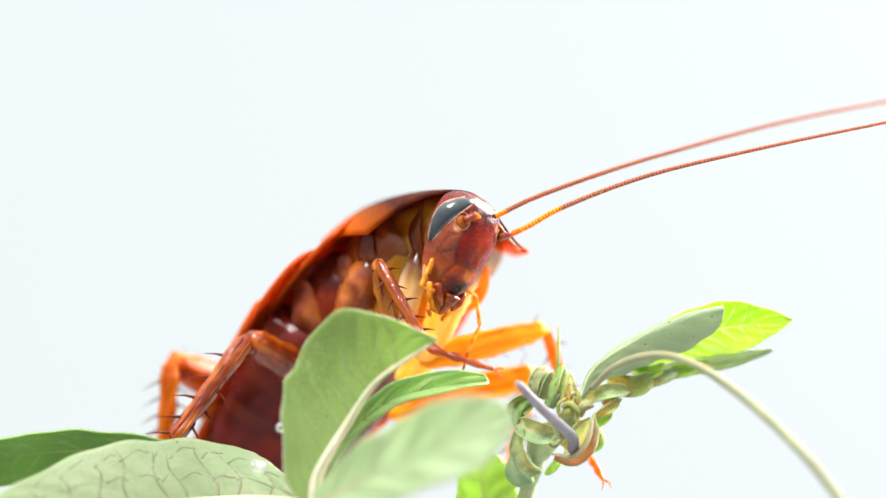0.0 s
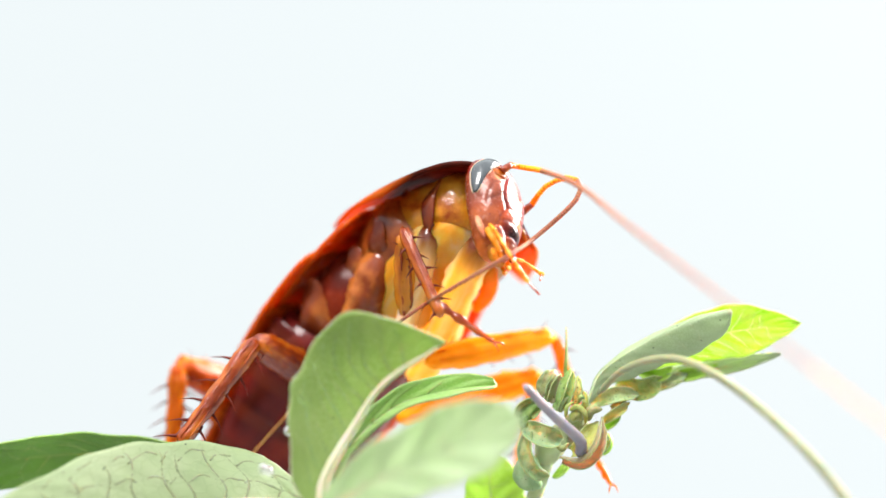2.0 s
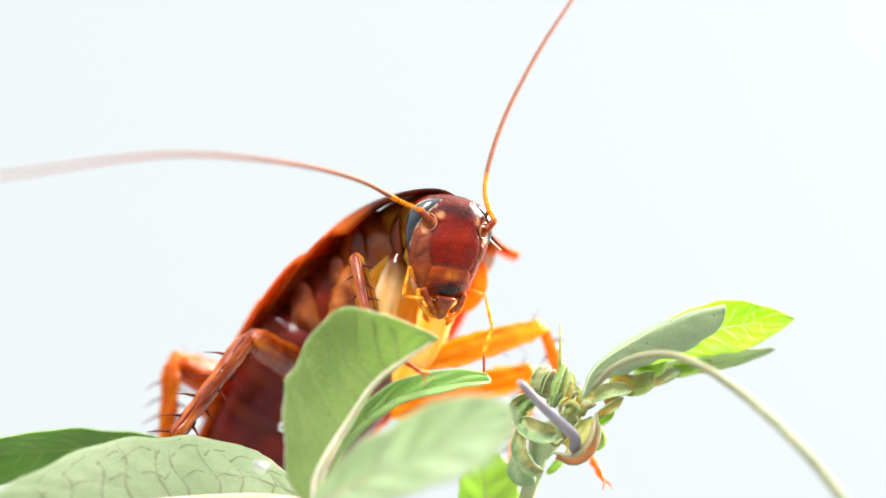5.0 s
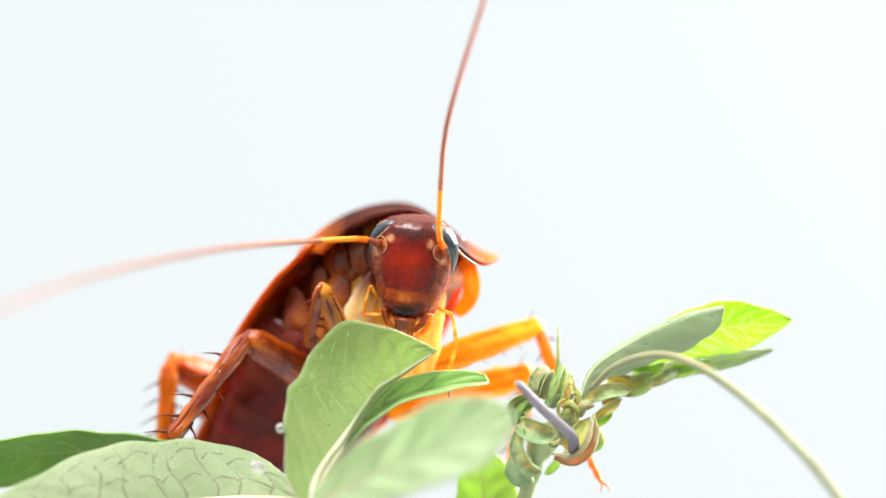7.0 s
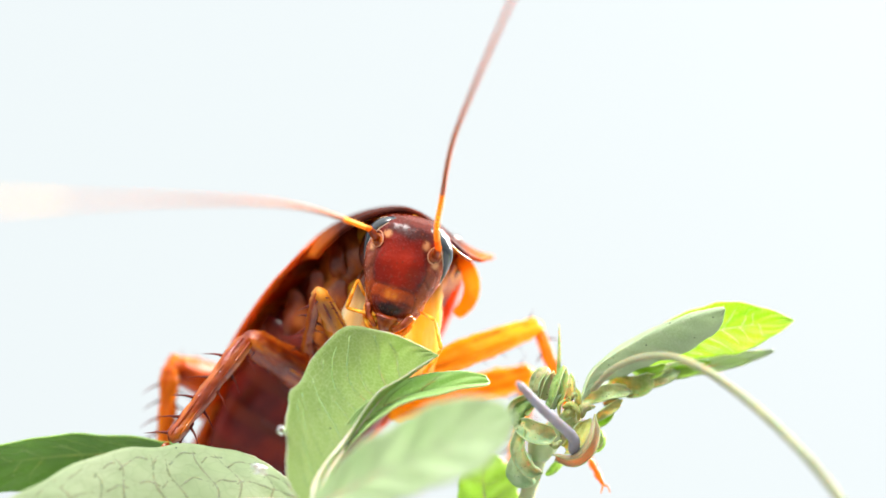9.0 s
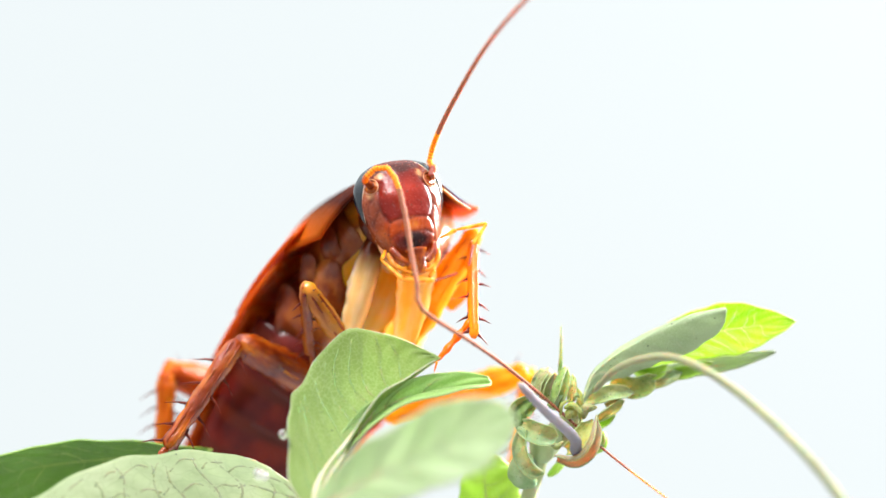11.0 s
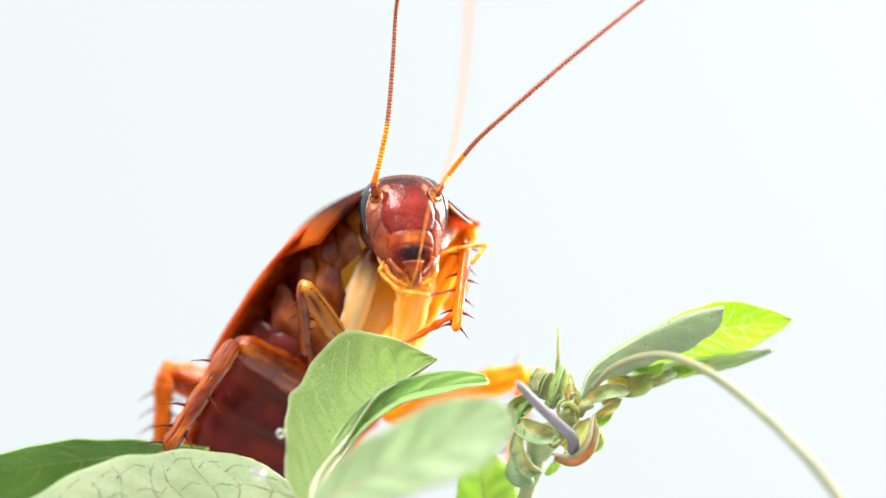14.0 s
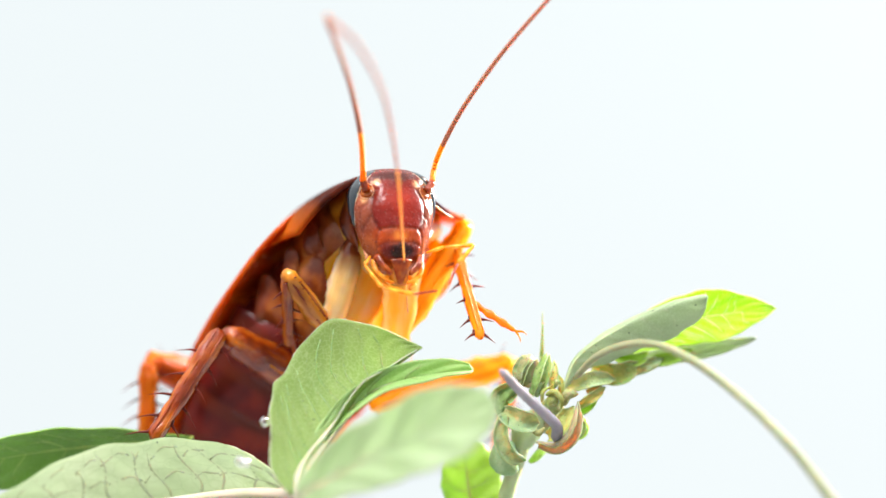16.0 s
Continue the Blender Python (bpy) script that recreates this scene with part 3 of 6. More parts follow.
def bract(name, ctrl, r, mat, flat=0.6, tail=0.25, n=22, label=""):
    """A spindle-shaped scale, bud or lobe along a curve."""
    r *= 1.2
    bm = rod(ctrl, r, r, n, 14, flat, (0.1, -1, 0.15), lambda u: (tail * (1 - u) ** 0.6 + (1 - tail * 0.6) * math.sin(math.pi * min(max(u * 0.95 + 0.03, 0), 1)) ** 0.85))
    ph = r * 37
    for v in bm.verts:
        q = v.co * 1.3 + V((ph, 0, 0))
        v.co += V((noise.noise(q), noise.noise(q + V((9, 0, 0))), noise.noise(q + V((0, 9, 0))))) * r * 0.22
    return part(name, bm, mat, plant, label)


def blade_scale(name, ctrl, half, mat, cup, twist=0, n=26, m=12, label=""):
    """A thin cupped scale or leaflet along a curve; cup: degrees by which its halves bend, twist: degrees it is turned about its length."""
    pts = spline(ctrl, n)
    bm = bmesh.new()
    uvl = bm.loops.layers.uv.new("UVMap")
    rnd = random.Random(round(half * 1000) + round(ctrl[0][0] * 100))
    ph = rnd.uniform(0, 6.28)
    bend = radians(cup)
    grid, uvs, edges = [], {}, ([], [])
    for i, p in enumerate(pts):
        u = i / (n - 1)
        t = (pts[min(i + 1, n - 1)] - pts[max(i - 1, 0)]).normalized()
        face = V((0, -1, 0.12))
        face = (face - t * face.dot(t)).normalized()
        face.rotate(Matrix.Rotation(radians(twist), 3, t))
        side = t.cross(face)
        w = half * (0.16 + 0.84 * math.sin(math.pi * (0.10 + 0.86 * u)) ** 0.8) * (1 - 0.75 * max(u - 0.8, 0) / 0.2)
        row = []
        for j in range(m + 1):
            v = -1 + 2 * j / m
            q = p + side * (math.sin(v * bend) / bend * w) + face * ((1 - math.cos(v * bend)) / bend * w)
            q += face * (0.10 * w * v * v * math.sin(u * 9 + ph) - 0.05 * w * math.exp(-(v / 0.12) ** 2) + 0.06 * w * noise.noise(q * 2.2))
            k = bm.verts.new(q)
            uvs[k] = (u * 1.3, v * 0.5 + 0.5)
            row.append(k)
        edges[0].append(row[0].co.copy())
        edges[1].append(row[-1].co.copy())
        grid.append(row)
    for a, b in zip(grid, grid[1:]):
        for j in range(m):
            f = bm.faces.new((a[j], a[j + 1], b[j + 1], b[j]))
            for lp in f.loops:
                lp[uvl].uv = uvs[lp.vert]
    ob = part(name, bm, mat, plant, label)
    sol = ob.modifiers.new("thickness", "SOLIDIFY")
    sol.thickness, sol.offset = 0.07 * MM, 0
    for line in edges:
        part("margin", tube(bmesh.new(), line, 0.028, 6), BUD_EDGE, ob)
    return ob


bract("bud", [(4.75, -0.90, -7.43), (4.86, -1.10, -6.57), (5.34, -0.90, -5.82)], 0.52, BUD_BROWN, 0.85, 0.45)
blade_scale("bud_scale", [(4.83, -1.50, -7.41), (5.12, -1.60, -6.73), (5.48, -1.20, -6.07)], 0.42, BUD_BROWN, 70, twist=30)
blade_scale("bud_scale", [(4.54, -1.30, -7.28), (4.61, -1.50, -6.54), (5.15, -1.10, -5.85)], 0.38, BUD_PALE, 70, twist=-25)
bract("bud", [(5.13, -1.40, -7.99), (5.58, -1.60, -6.89), (6.00, -1.20, -5.76)], 0.33, BUD, 0.75, 0.3)
blade_scale("bud_scale", [(5.29, -2.00, -7.82), (5.71, -2.10, -6.79), (6.05, -1.50, -5.81)], 0.37, BUD, 80, twist=35)
blade_scale("bud_scale", [(6.23, -1.20, -7.60), (6.35, -1.40, -6.86), (6.35, -1.00, -6.19)], 0.29, BUD_PALE, 80, twist=-20)
blade_scale("bud_scale", [(6.54, -1.30, -8.06), (6.67, -1.50, -7.46), (6.59, -1.10, -6.89)], 0.21, BUD_OLIVE, 70)
bract("lobe", [(4.38, -1.00, -7.52), (3.67, -1.60, -7.92), (3.70, -1.20, -9.00)], 0.62, BUD, 0.45, 0.55, label="speckled green bud scale")
blade_scale("lobe", [(4.45, -1.60, -7.40), (3.55, -2.00, -7.82), (3.52, -1.60, -8.79)], 0.66, BUD, 60, twist=-20)
blade_scale("lobe", [(3.65, -2.00, -8.59), (4.54, -2.50, -8.98), (5.52, -2.00, -9.17)], 0.70, BUD_MINT, 75, label="pale mint bud scale")
blade_scale("lobe", [(3.85, -2.20, -8.82), (3.73, -2.40, -9.81), (4.20, -2.20, -10.65), (4.88, -1.70, -11.06)], 0.64, BUD_MINT, 95, twist=25, label="curled pale bud scale with a dry tip")
blade_scale("lobe", [(5.48, -2.20, -10.12), (6.33, -2.90, -10.06), (7.03, -3.00, -9.22), (7.44, -2.00, -8.13)], 0.62, BUD_MAUVE, 110, twist=40, label="brown-mauve boat-shaped bud scale")
blade_scale("lobe", [(6.01, -2.00, -9.87), (6.57, -2.50, -9.39), (7.25, -1.90, -8.34)], 0.58, BUD_OLIVE, 70, twist=-30)
bract("lobe", [(7.83, -0.40, -9.14), (7.97, -0.60, -9.65), (7.57, -0.40, -10.23)], 0.35, LEAF_FRESH, 0.5, 0.5)
blade_scale("lobe", [(7.63, -0.80, -9.05), (7.76, -1.00, -9.60), (7.26, -0.80, -10.20)], 0.34, BUD, 80, twist=20)
bract("lobe", [(5.27, 0.40, -11.49), (5.68, 0.20, -11.04), (6.17, 0.40, -10.75)], 0.36, LEAF_FRESH, 0.5, 0.4)
bract("lobe", [(3.83, -0.60, -10.28), (3.87, -0.90, -11.28), (4.51, -0.60, -11.87)], 0.66, BUD_MINT, 0.8, 0.6)
bract("curl", [(5.84, -2.20, -7.75), (6.22, -2.50, -7.54), (6.57, -2.50, -7.91), (6.63, -2.10, -8.47)], 0.12, BUD_OLIVE, 0.9, 0.6)
bract("curl", [(5.37, -2.00, -7.88), (5.53, -2.20, -7.34), (5.88, -2.00, -7.08)], 0.10, BUD_PALE, 0.9, 0.6)
bract("curl", [(5.63, -2.20, -8.10), (5.70, -2.30, -7.58), (6.10, -2.10, -7.35)], 0.09, BUD_OLIVE, 0.9, 0.6)
bract("curl", [(6.74, -1.80, -8.25), (6.92, -2.10, -7.76), (7.48, -1.80, -7.74)], 0.22, BUD_BROWN, 0.9, 0.6)
bract("curl", [(6.01, -2.00, -8.23), (6.19, -2.20, -7.90), (6.42, -2.00, -8.33)], 0.20, BUD_OLIVE, 0.9, 0.6)
bract("curl", [(5.17, -2.20, -9.43), (5.46, -2.40, -9.60), (5.79, -2.20, -9.33)], 0.14, BUD_BROWN, 0.9, 0.6)
bract("curl", [(6.33, -1.80, -7.43), (6.42, -2.00, -7.10), (6.64, -1.80, -7.28)], 0.09, BUD_PALE, 0.9, 0.6)
blade_scale("leaflet", [(8.42, 0.20, -6.59), (9.53, -0.20, -6.87), (10.73, 0.20, -6.36)], 0.74, BUD, 75, twist=15)
blade_scale("leaflet", [(7.07, -0.60, -7.65), (8.29, -0.90, -7.17), (9.50, -0.40, -7.19)], 0.51, BUD_PALE, 75, twist=-15)
blade_scale("leaflet", [(7.57, -0.80, -8.50), (8.23, -1.00, -7.94), (8.98, -0.60, -7.54)], 0.34, BUD_OLIVE, 75, twist=20)
blade_scale("leaflet", [(7.68, -0.60, -8.92), (8.20, -0.80, -8.46), (8.50, -0.40, -8.06)], 0.29, LEAF_FRESH, 75, twist=-20)
blade_scale("leaflet", [(9.62, 0.40, -6.08), (10.54, 0.20, -6.19), (11.33, 0.50, -5.86)], 0.46, LEAF_FRESH, 75, twist=20)
blade_scale("leaflet", [(10.28, 0.60, -6.95), (11.10, 0.40, -6.61), (12.09, 0.60, -6.23)], 0.46, BUD_PALE, 75, twist=-10)
blade_scale("leaflet", [(11.06, 0.80, -6.44), (12.41, 0.60, -6.08), (13.72, 0.80, -5.73)], 0.50, LEAF_FRESH, 75, twist=15)
blade_scale("leaflet", [(8.03, -0.50, -7.78), (8.54, -0.60, -7.54), (8.96, -0.40, -7.71)], 0.21, BUD_BROWN, 75, twist=25)
bract("knot", [(5.70, 0.50, -9.81), (6.32, 0.30, -8.93), (6.87, 0.50, -8.11)], 0.62, BUD_BROWN, 0.8, 0.5)
bract("knot", [(4.67, 0.20, -10.61), (5.24, 0.00, -9.63), (5.89, 0.20, -8.71)], 0.62, STEM, 0.9, 0.6)
part("shoot_stalk", rod([(5.77, 0.00, -8.87), (6.63, 0.00, -8.06), (7.99, 0.60, -7.21), (10.07, 1.00, -6.73), (11.61, 1.50, -6.27)], 0.35, 0.16, 24), STEM, plant)
DROPS = []
for c in ((-7.46, -6.50, -8.22), (-8.48, -7.60, -9.78), (-8.23, -7.60, -9.84)):
    d = thing("dew_drop", c, "clear round dew drop on a leaf edge", "dew drop", "dew drops")
    part("drop", egg(c, (0.22, 0.22, 0.22)), DEW, d)
    DROPS.append(d)

# ---- the cockroach ----
ROOT = (-9.79, 6.00, -12.13)
roach = thing("cockroach", ROOT, "reddish-brown cockroach rearing up among pale leaves", "cockroach")


def bone(name, length, radii, mat, label="", flat=0.75, parent=None, sides=12):
    """A limb piece along its own x axis."""
    n = 22
    bm = bmesh.new()
    pts = [V((length * (i / (n - 1)), 0, 0)) for i in range(n)]
    rad = []
    for i in range(n):
        u = i / (n - 1) * (len(radii) - 1)
        k = min(int(u), len(radii) - 2)
        f = u - k
        f = f * f * (3 - 2 * f)
        rad.append(radii[k] * (1 - f) + radii[k + 1] * f)
    rad[0] *= 0.5
    rad[-1] *= 0.5
    tube(bm, pts, rad, sides, flat, (0, 0, 1))
    for v in bm.verts:
        q = v.co * 1.9 + V((length * 3, 0, 0))
        v.co += V((0, noise.noise(q), noise.noise(q + V((7, 0, 0))))) * 0.16 * max(radii)
    return part(name, bm, mat, parent or roach, label, local=True)


def spines(on, length, specs, size=1.0, r=0.05):
    """Stiff dark spines along a limb: (place along, turn round it in degrees, lean)."""
    for u, turn, lean in specs:
        a = radians(turn)
        out = V((lean, math.cos(a), math.sin(a))).normalized()
        base = V((length * u, math.cos(a) * 0.25 * size, math.sin(a) * 0.25 * size))
        foot = base - V((0.12 * size, 0, 0))
        bm = tube(bmesh.new(), [foot, base + out * size * 0.12, base + out * size * 0.5, base + out * size + V((0.12 * size, 0, 0))], [r * 2.4, r * 1.3, r * 0.7, r * 0.12], 6)
        part("spine", bm, SPINE, on, local=True)


def loft(rings, sides=28):
    """Closed skin over rings: (x, half width, dorsal height, ventral depth, shift up, squareness)."""
    bm = bmesh.new()
    rr = []
    for x, w, d, v, up, sq in rings:
        ring = []
        for k in range(sides):
            a = k * math.tau / sides
            c, s = math.cos(a), math.sin(a)
            c = math.copysign(abs(c) ** sq, c)
            s = math.copysign(abs(s) ** sq, s)
            ring.append(bm.verts.new((x, c * w, up + s * (d if s > 0 else v))))
        rr.append(ring)
    for a, b in zip(rr, rr[1:]):
        for k in range(sides):
            bm.faces.new((a[k], a[(k + 1) % sides], b[(k + 1) % sides], b[k]))
    bm.faces.new(rr[0][::-1])
    bm.faces.new(rr[-1])
    return bm


def plate(x0, x1, w0, w1, arch, thick=0.25, drop=0.5, bow=0.6, n=10, m=22, front=0.0, corner=0.0, lean=1.0, bell=0.0):
    """A back plate: arched shield from x0 (front) to x1 (rear), its side margins turned down."""
    bm = bmesh.new()
    grid = []
    for i in range(n):
        u = i / (n - 1)
        row = []
        for j in range(m):
            v = -1 + 2 * j / (m - 1)
            w = w0 + (w1 - w0) * math.sin(u * math.pi / 2) ** 0.8
            x = x0 + (x1 - x0) * u - bow * (1 - v * v) * u + front * abs(v) ** 2.2 * (1 - u) * (x1 - x0) - corner * (abs(v) ** 6) * u
            y = v * w * (lean if v > 0 else 1.0)
            z = arch * (1 - v * v) - drop * abs(v) ** 4 + 0.25 * u * (1 - abs(v))
            if bell:
                # the hood over the head: flared margins, its fore edge bent down
                z += (drop * v ** 4 - arch * (1 - v * v) + (arch + drop) * (0.5 + 0.5 * math.cos(math.pi * v)) - drop) * (0.15 + 0.85 * (v > 0)) - bell * (1 - u) ** 3 - 0.55 * u * v ** 4 * (v < 0)
            row.append(bm.verts.new((x, y, z)))
        grid.append(row)
    for a, b in zip(grid, grid[1:]):
        for j in range(m - 1):
            bm.faces.new((a[j], a[j + 1], b[j + 1], b[j]))
    return bm


def solid(ob, t):
    s = ob.modifiers.new("thickness", "SOLIDIFY")
    s.thickness, s.offset = t * MM, 0
    return ob


# body sections: local x forward, y to its left, z to its back; each section hangs on its own origin
SECTIONS = []


def section(name, back, flesh_mat, flesh, plates):
    """One ring of the trunk: flesh and its back plates."""
    body = part(name, flesh, flesh_mat, roach, local=True)
    for bm, mt, nm in plates:
        solid(part(nm, bm, mt, body, local=True), 0.22)
    SECTIONS.append((back, body))
    return body


thorax_front = section("prothorax", 0.0, AMBER_LEG,
                       loft([(2.3, 1.0, 1.7, 0.8, -0.6, 0.9), (1.7, 1.7, 2.1, 1.2, -0.5, 0.9), (0.8, 2.2, 2.0, 1.8, -0.5, 0.9), (-0.5, 2.9, 1.9, 2.5, -0.5, 0.9), (-2.5, 4.0, 0.9, 3.1, -0.5, 0.9), (-4.6, 4.0, 0.4, 2.8, -0.5, 0.9)]),
                       [(plate(3.7, -4.8, 4.2, 5.5, 1.62, bow=0.3, front=0.30, drop=0.75, corner=0.9, bell=0.25, n=22, m=44), SHELL_EDGE, "pronotum")])
hood = plate(3.7, -4.8, 4.2, 5.5, 1.62, bow=0.3, front=0.30, drop=0.75, corner=0.9, bell=0.25, n=22, m=44)
part("hood_rim", rod([v.co + V((-0.04, 0, -0.14)) for v in list(hood.verts)[24:42:2]], 0.09, 0.09, 60, 8, 1.4), AMBER_LEG, thorax_front, "translucent amber fore edge of the hood", local=True)
hood.free()
thorax_mid = section("mesothorax", 5.0, FLANK,
                     loft([(3.0, 3.3, 0.3, 2.4, -0.5, 0.9), (1.6, 3.5, 0.8, 3.0, -0.5, 0.9), (0, 3.5, 1.0, 3.1, -0.5, 0.9), (-3.8, 3.3, 1.0, 3.0, -0.5, 0.9)]),
                     [(plate(1.3, -4.3, 4.8, 5.9, 1.2, bow=0.5, drop=1.2, corner=1.0, lean=0.84, n=16, m=36), BACK_EDGE, "back_plate")])
thorax_rear = section("metathorax", 9.0, SHELL_DARK,
                      loft([(2.2, 3.2, 0.9, 2.6, -0.5, 0.9), (0, 3.7, 1.0, 3.0, -0.5, 0.9), (-3.4, 3.9, 1.0, 3.0, -0.5, 0.9)]),
                      [(plate(1.7, -4.1, 5.1, 6.0, 1.4, bow=0.5, drop=1.2, corner=1.0, lean=0.84, n=16, m=36), BACK_EDGE, "back_plate")])


def lobe(sec, c, ax, half, wide, out, mat):
    """A soft side lobe of the flank."""
    c = V(c)
    o = V(out).normalized()
    full = lambda u: 0.1 + 0.9 * math.sin(math.pi * min(max(u, 0.01), 0.99)) ** 0.55
    a = V(ax).normalized() * half
    bm = rod([c - a - o * 0.2, c - a * 0.4, c + a * 0.4, c + a - o * 0.2], 0.15, 0.15, 20, 16, wide / 0.15, o, full)
    for v in bm.verts:
        q = v.co * 0.7 + V((half * 7, wide * 5, 0))
        v.co += V((noise.noise(q), noise.noise(q + V((9, 0, 0))), noise.noise(q + V((0, 9, 0))))) * 0.35
    part("side_lobe", bm, mat, sec, local=True)


for sgn in (1, -1):
    ax, out = (-0.75, -sgn * 0.5, -0.42), (0.2, sgn * 0.75, -0.65)
    lobe(thorax_mid, (0.9, sgn * 2.75, -2.2), ax, 1.9, 0.7, out, LOBE)
    lobe(thorax_mid, (-1.5, sgn * 2.95, -2.2), ax, 2.2, 0.85, out, LOBE)
    lobe(thorax_rear, (-0.9, sgn * 3.3, -2.1), ax, 2.3, 0.9, out, LOBE)
    lobe(thorax_front, (1.5, sgn * 1.75, -0.6), (-0.15, -sgn * 0.1, -1), 1.5, 0.5, (0.35, sgn, -0.1), LOBE)
    lobe(thorax_front, (-0.9, sgn * 2.75, -0.9), (-0.4, -sgn * 0.15, -1), 1.3, 0.45, (0.35, sgn, -0.1), FLANK)
    lobe(thorax_front, (-2.3, sgn * 3.1, -1.2), (-0.3, -sgn * 0.22, -1), 1.6, 0.6, (0.2, sgn, -0.1), LOBE)
flap = rod([(5.84, 3.0, -2.3), (5.62, 3.5, -3.0), (4.86, 3.95, -3.4), (3.95, 4.1, -3.5), (3.0, 3.9, -3.5)], 0.12, 0.12, 26, 16, 3.7, (0.48, -0.43, -0.77),
           lambda u: 0.35 + 0.65 * math.sin(math.pi * (0.12 + 0.80 * u)) ** 0.6)
part("side_flap", flap, RIM, thorax_rear, "curved translucent amber side flap", local=True)
part("sternum", egg((0.5, 0, -2.6), (1.5, 2.6, 3.6), (-0.9, 0, -0.3), 44, 20, ridge=0.03, ridges=9), HONEY, thorax_mid, "honey-yellow chest skin", local=True)
part("sternum", egg((-1.5, 0, -2.7), (1.4, 2.3, 3.9), (-0.93, 0, -0.36), 44, 20, ridge=0.03, ridges=9), HONEY, thorax_front, "honey-yellow throat skin", local=True)
rings = []
for i in range(15):
    u = i / 14
    w = 4.6 * math.sin(math.pi * (0.28 + 0.70 * u)) ** 0.6
    bead = 0.08 * math.sin(u * 7 * math.tau)
    rings.append((1.0 - 17.5 * u, w + bead, 1.2, 2.9 * (1 - 0.45 * u) + bead, -0.6, 0.85))
abdomen = section("abdomen", 13.5, BELLY_SHELL, loft(rings, 36),
                  [(plate(1.0 - 2.3 * k, -2.0 - 2.3 * k, 5.4 * math.sin(math.pi * (0.42 + 0.07 * k)), 5.5 * math.sin(math.pi * (0.44 + 0.07 * k)), 1.2, bow=0.3, drop=0.5, corner=0.4), BACK_EDGE, "tergite") for k in range(7)])
# belly plates, each lapping over the next
for k in range(6):
    bm = plate(0.8 - 2.5 * k, -2.2 - 2.5 * k, 4.7 * math.sin(math.pi * (0.42 + 0.075 * k)), 4.7 * math.sin(math.pi * (0.46 + 0.075 * k)), 2.3 - 0.2 * k, bow=0.2, drop=0.4)
    for v in bm.verts:
        v.co.z = -v.co.z - 1.25
    solid(part("sternite", bm, BELLY_SHELL, abdomen, local=True), 0.15)

# head: local x out of the face, y to its left, z to the crown
HEAD_RINGS = [(2.46, 0.75, 0.50, 0.35), (2.30, 1.30, 0.90, 0.6), (1.95, 1.80, 1.25, 0.82), (1.3, 2.08, 1.50, 0.95), (0.4, 2.06, 1.60, 0.95), (-0.5, 1.90, 1.60, 0.9),
              (-1.3, 1.66, 1.54, 0.8), (-2.0, 1.36, 1.38, 0.7), (-2.5, 1.0, 1.10, 0.6), (-2.8, 0.66, 0.74, 0.45), (-2.95, 0.36, 0.42, 0.3)]


def head_base(z, a):
    """The plain egg of the head at a height and an angle from the front."""
    rr = HEAD_RINGS
    z = min(max(z, rr[-1][0]), rr[0][0])
    for k in range(len(rr) - 1):
        if rr[k + 1][0] <= z <= rr[k][0]:
            break
    f = (rr[k][0] - z) / (rr[k][0] - rr[k + 1][0])
    lo, hi = rr[max(k - 1, 0)], rr[min(k + 2, len(rr) - 1)]
    w, fr, ba = [0.5 * (2 * q + (r - p) * f + (2 * p - 5 * q + 4 * r - u) * f * f + (3 * q - p - 3 * r + u) * f ** 3)
                 for p, q, r, u in zip(lo[1:], rr[k][1:], rr[k + 1][1:], hi[1:])]
    c, q = math.cos(a), math.sin(a)
    c = math.copysign(abs(c) ** 0.85, c)
    return V(((fr if c > 0 else ba) * c, w * q, z))


# seams between the plates of the face: height and degrees from the front, their depth and width
SEAMS = [([(1.0, 30), (0.5, 37), (0.0, 42), (-0.6, 42), (-1.08, 36)], 0.07, 0.07),
         ([(-1.08, 36), (-1.0, 18), (-1.06, 0)], 0.035, 0.06),
         ([(-1.08, 36), (-1.5, 47), (-2.1, 56)], 0.06, 0.06),
         ([(0.35, 46), (0.1, 60), (-0.5, 70), (-1.1, 74)], 0.05, 0.06),
         ([(-0.3, 44), (-0.65, 56), (-0.8, 66)], 0.05, 0.05),
         ([(-1.72, 0), (-1.70, 25), (-1.85, 50)], 0.03, 0.06)]


def near_line(path, z, d):
    """Distance in millimetres on the face from a seam."""
    best = 9.0
    for (z0, d0), (z1, d1) in zip(path, path[1:]):
        ax, ay, bx, by = d0 * 0.031, z0, d1 * 0.031, z1
        px, py = d * 0.031 - ax, z - ay
        vx, vy = bx - ax, by - ay
        f = min(max((px * vx + py * vy) / (vx * vx + vy * vy), 0), 1)
        best = min(best, math.hypot(px - f * vx, py - f * vy))
    return best


def head_point(z, a):
    """The head's skin: the egg with its seams, socket hollows, swellings and small dents."""
    p = head_base(z, a)
    d = abs(math.degrees(a))
    out = V((p.x, p.y, (z - 0.2) * 0.4)).normalized()
    h = 0.0
    for path, deep, wide in SEAMS:
        h -= deep * math.exp(-(near_line(path, z, d) / wide) ** 2)
    h -= 0.13 * math.exp(-(math.hypot((d - 47) * 0.031, z - 0.98) / 0.38) ** 2)
    h += 0.06 * math.exp(-(math.hypot((d - 58) * 0.031, z + 0.1) / 0.5) ** 2)
    h += 0.07 * math.exp(-(math.hypot(d * 0.031, z + 2.15) / 0.55) ** 2)
    h += 0.05 * math.exp(-(math.hypot((d - 20) * 0.031, z - 0.2) / 0.5) ** 2)
    h += 0.022 * noise.noise(p * 1.3) + 0.006 * noise.noise(p * 4.0)
    return p + out * h


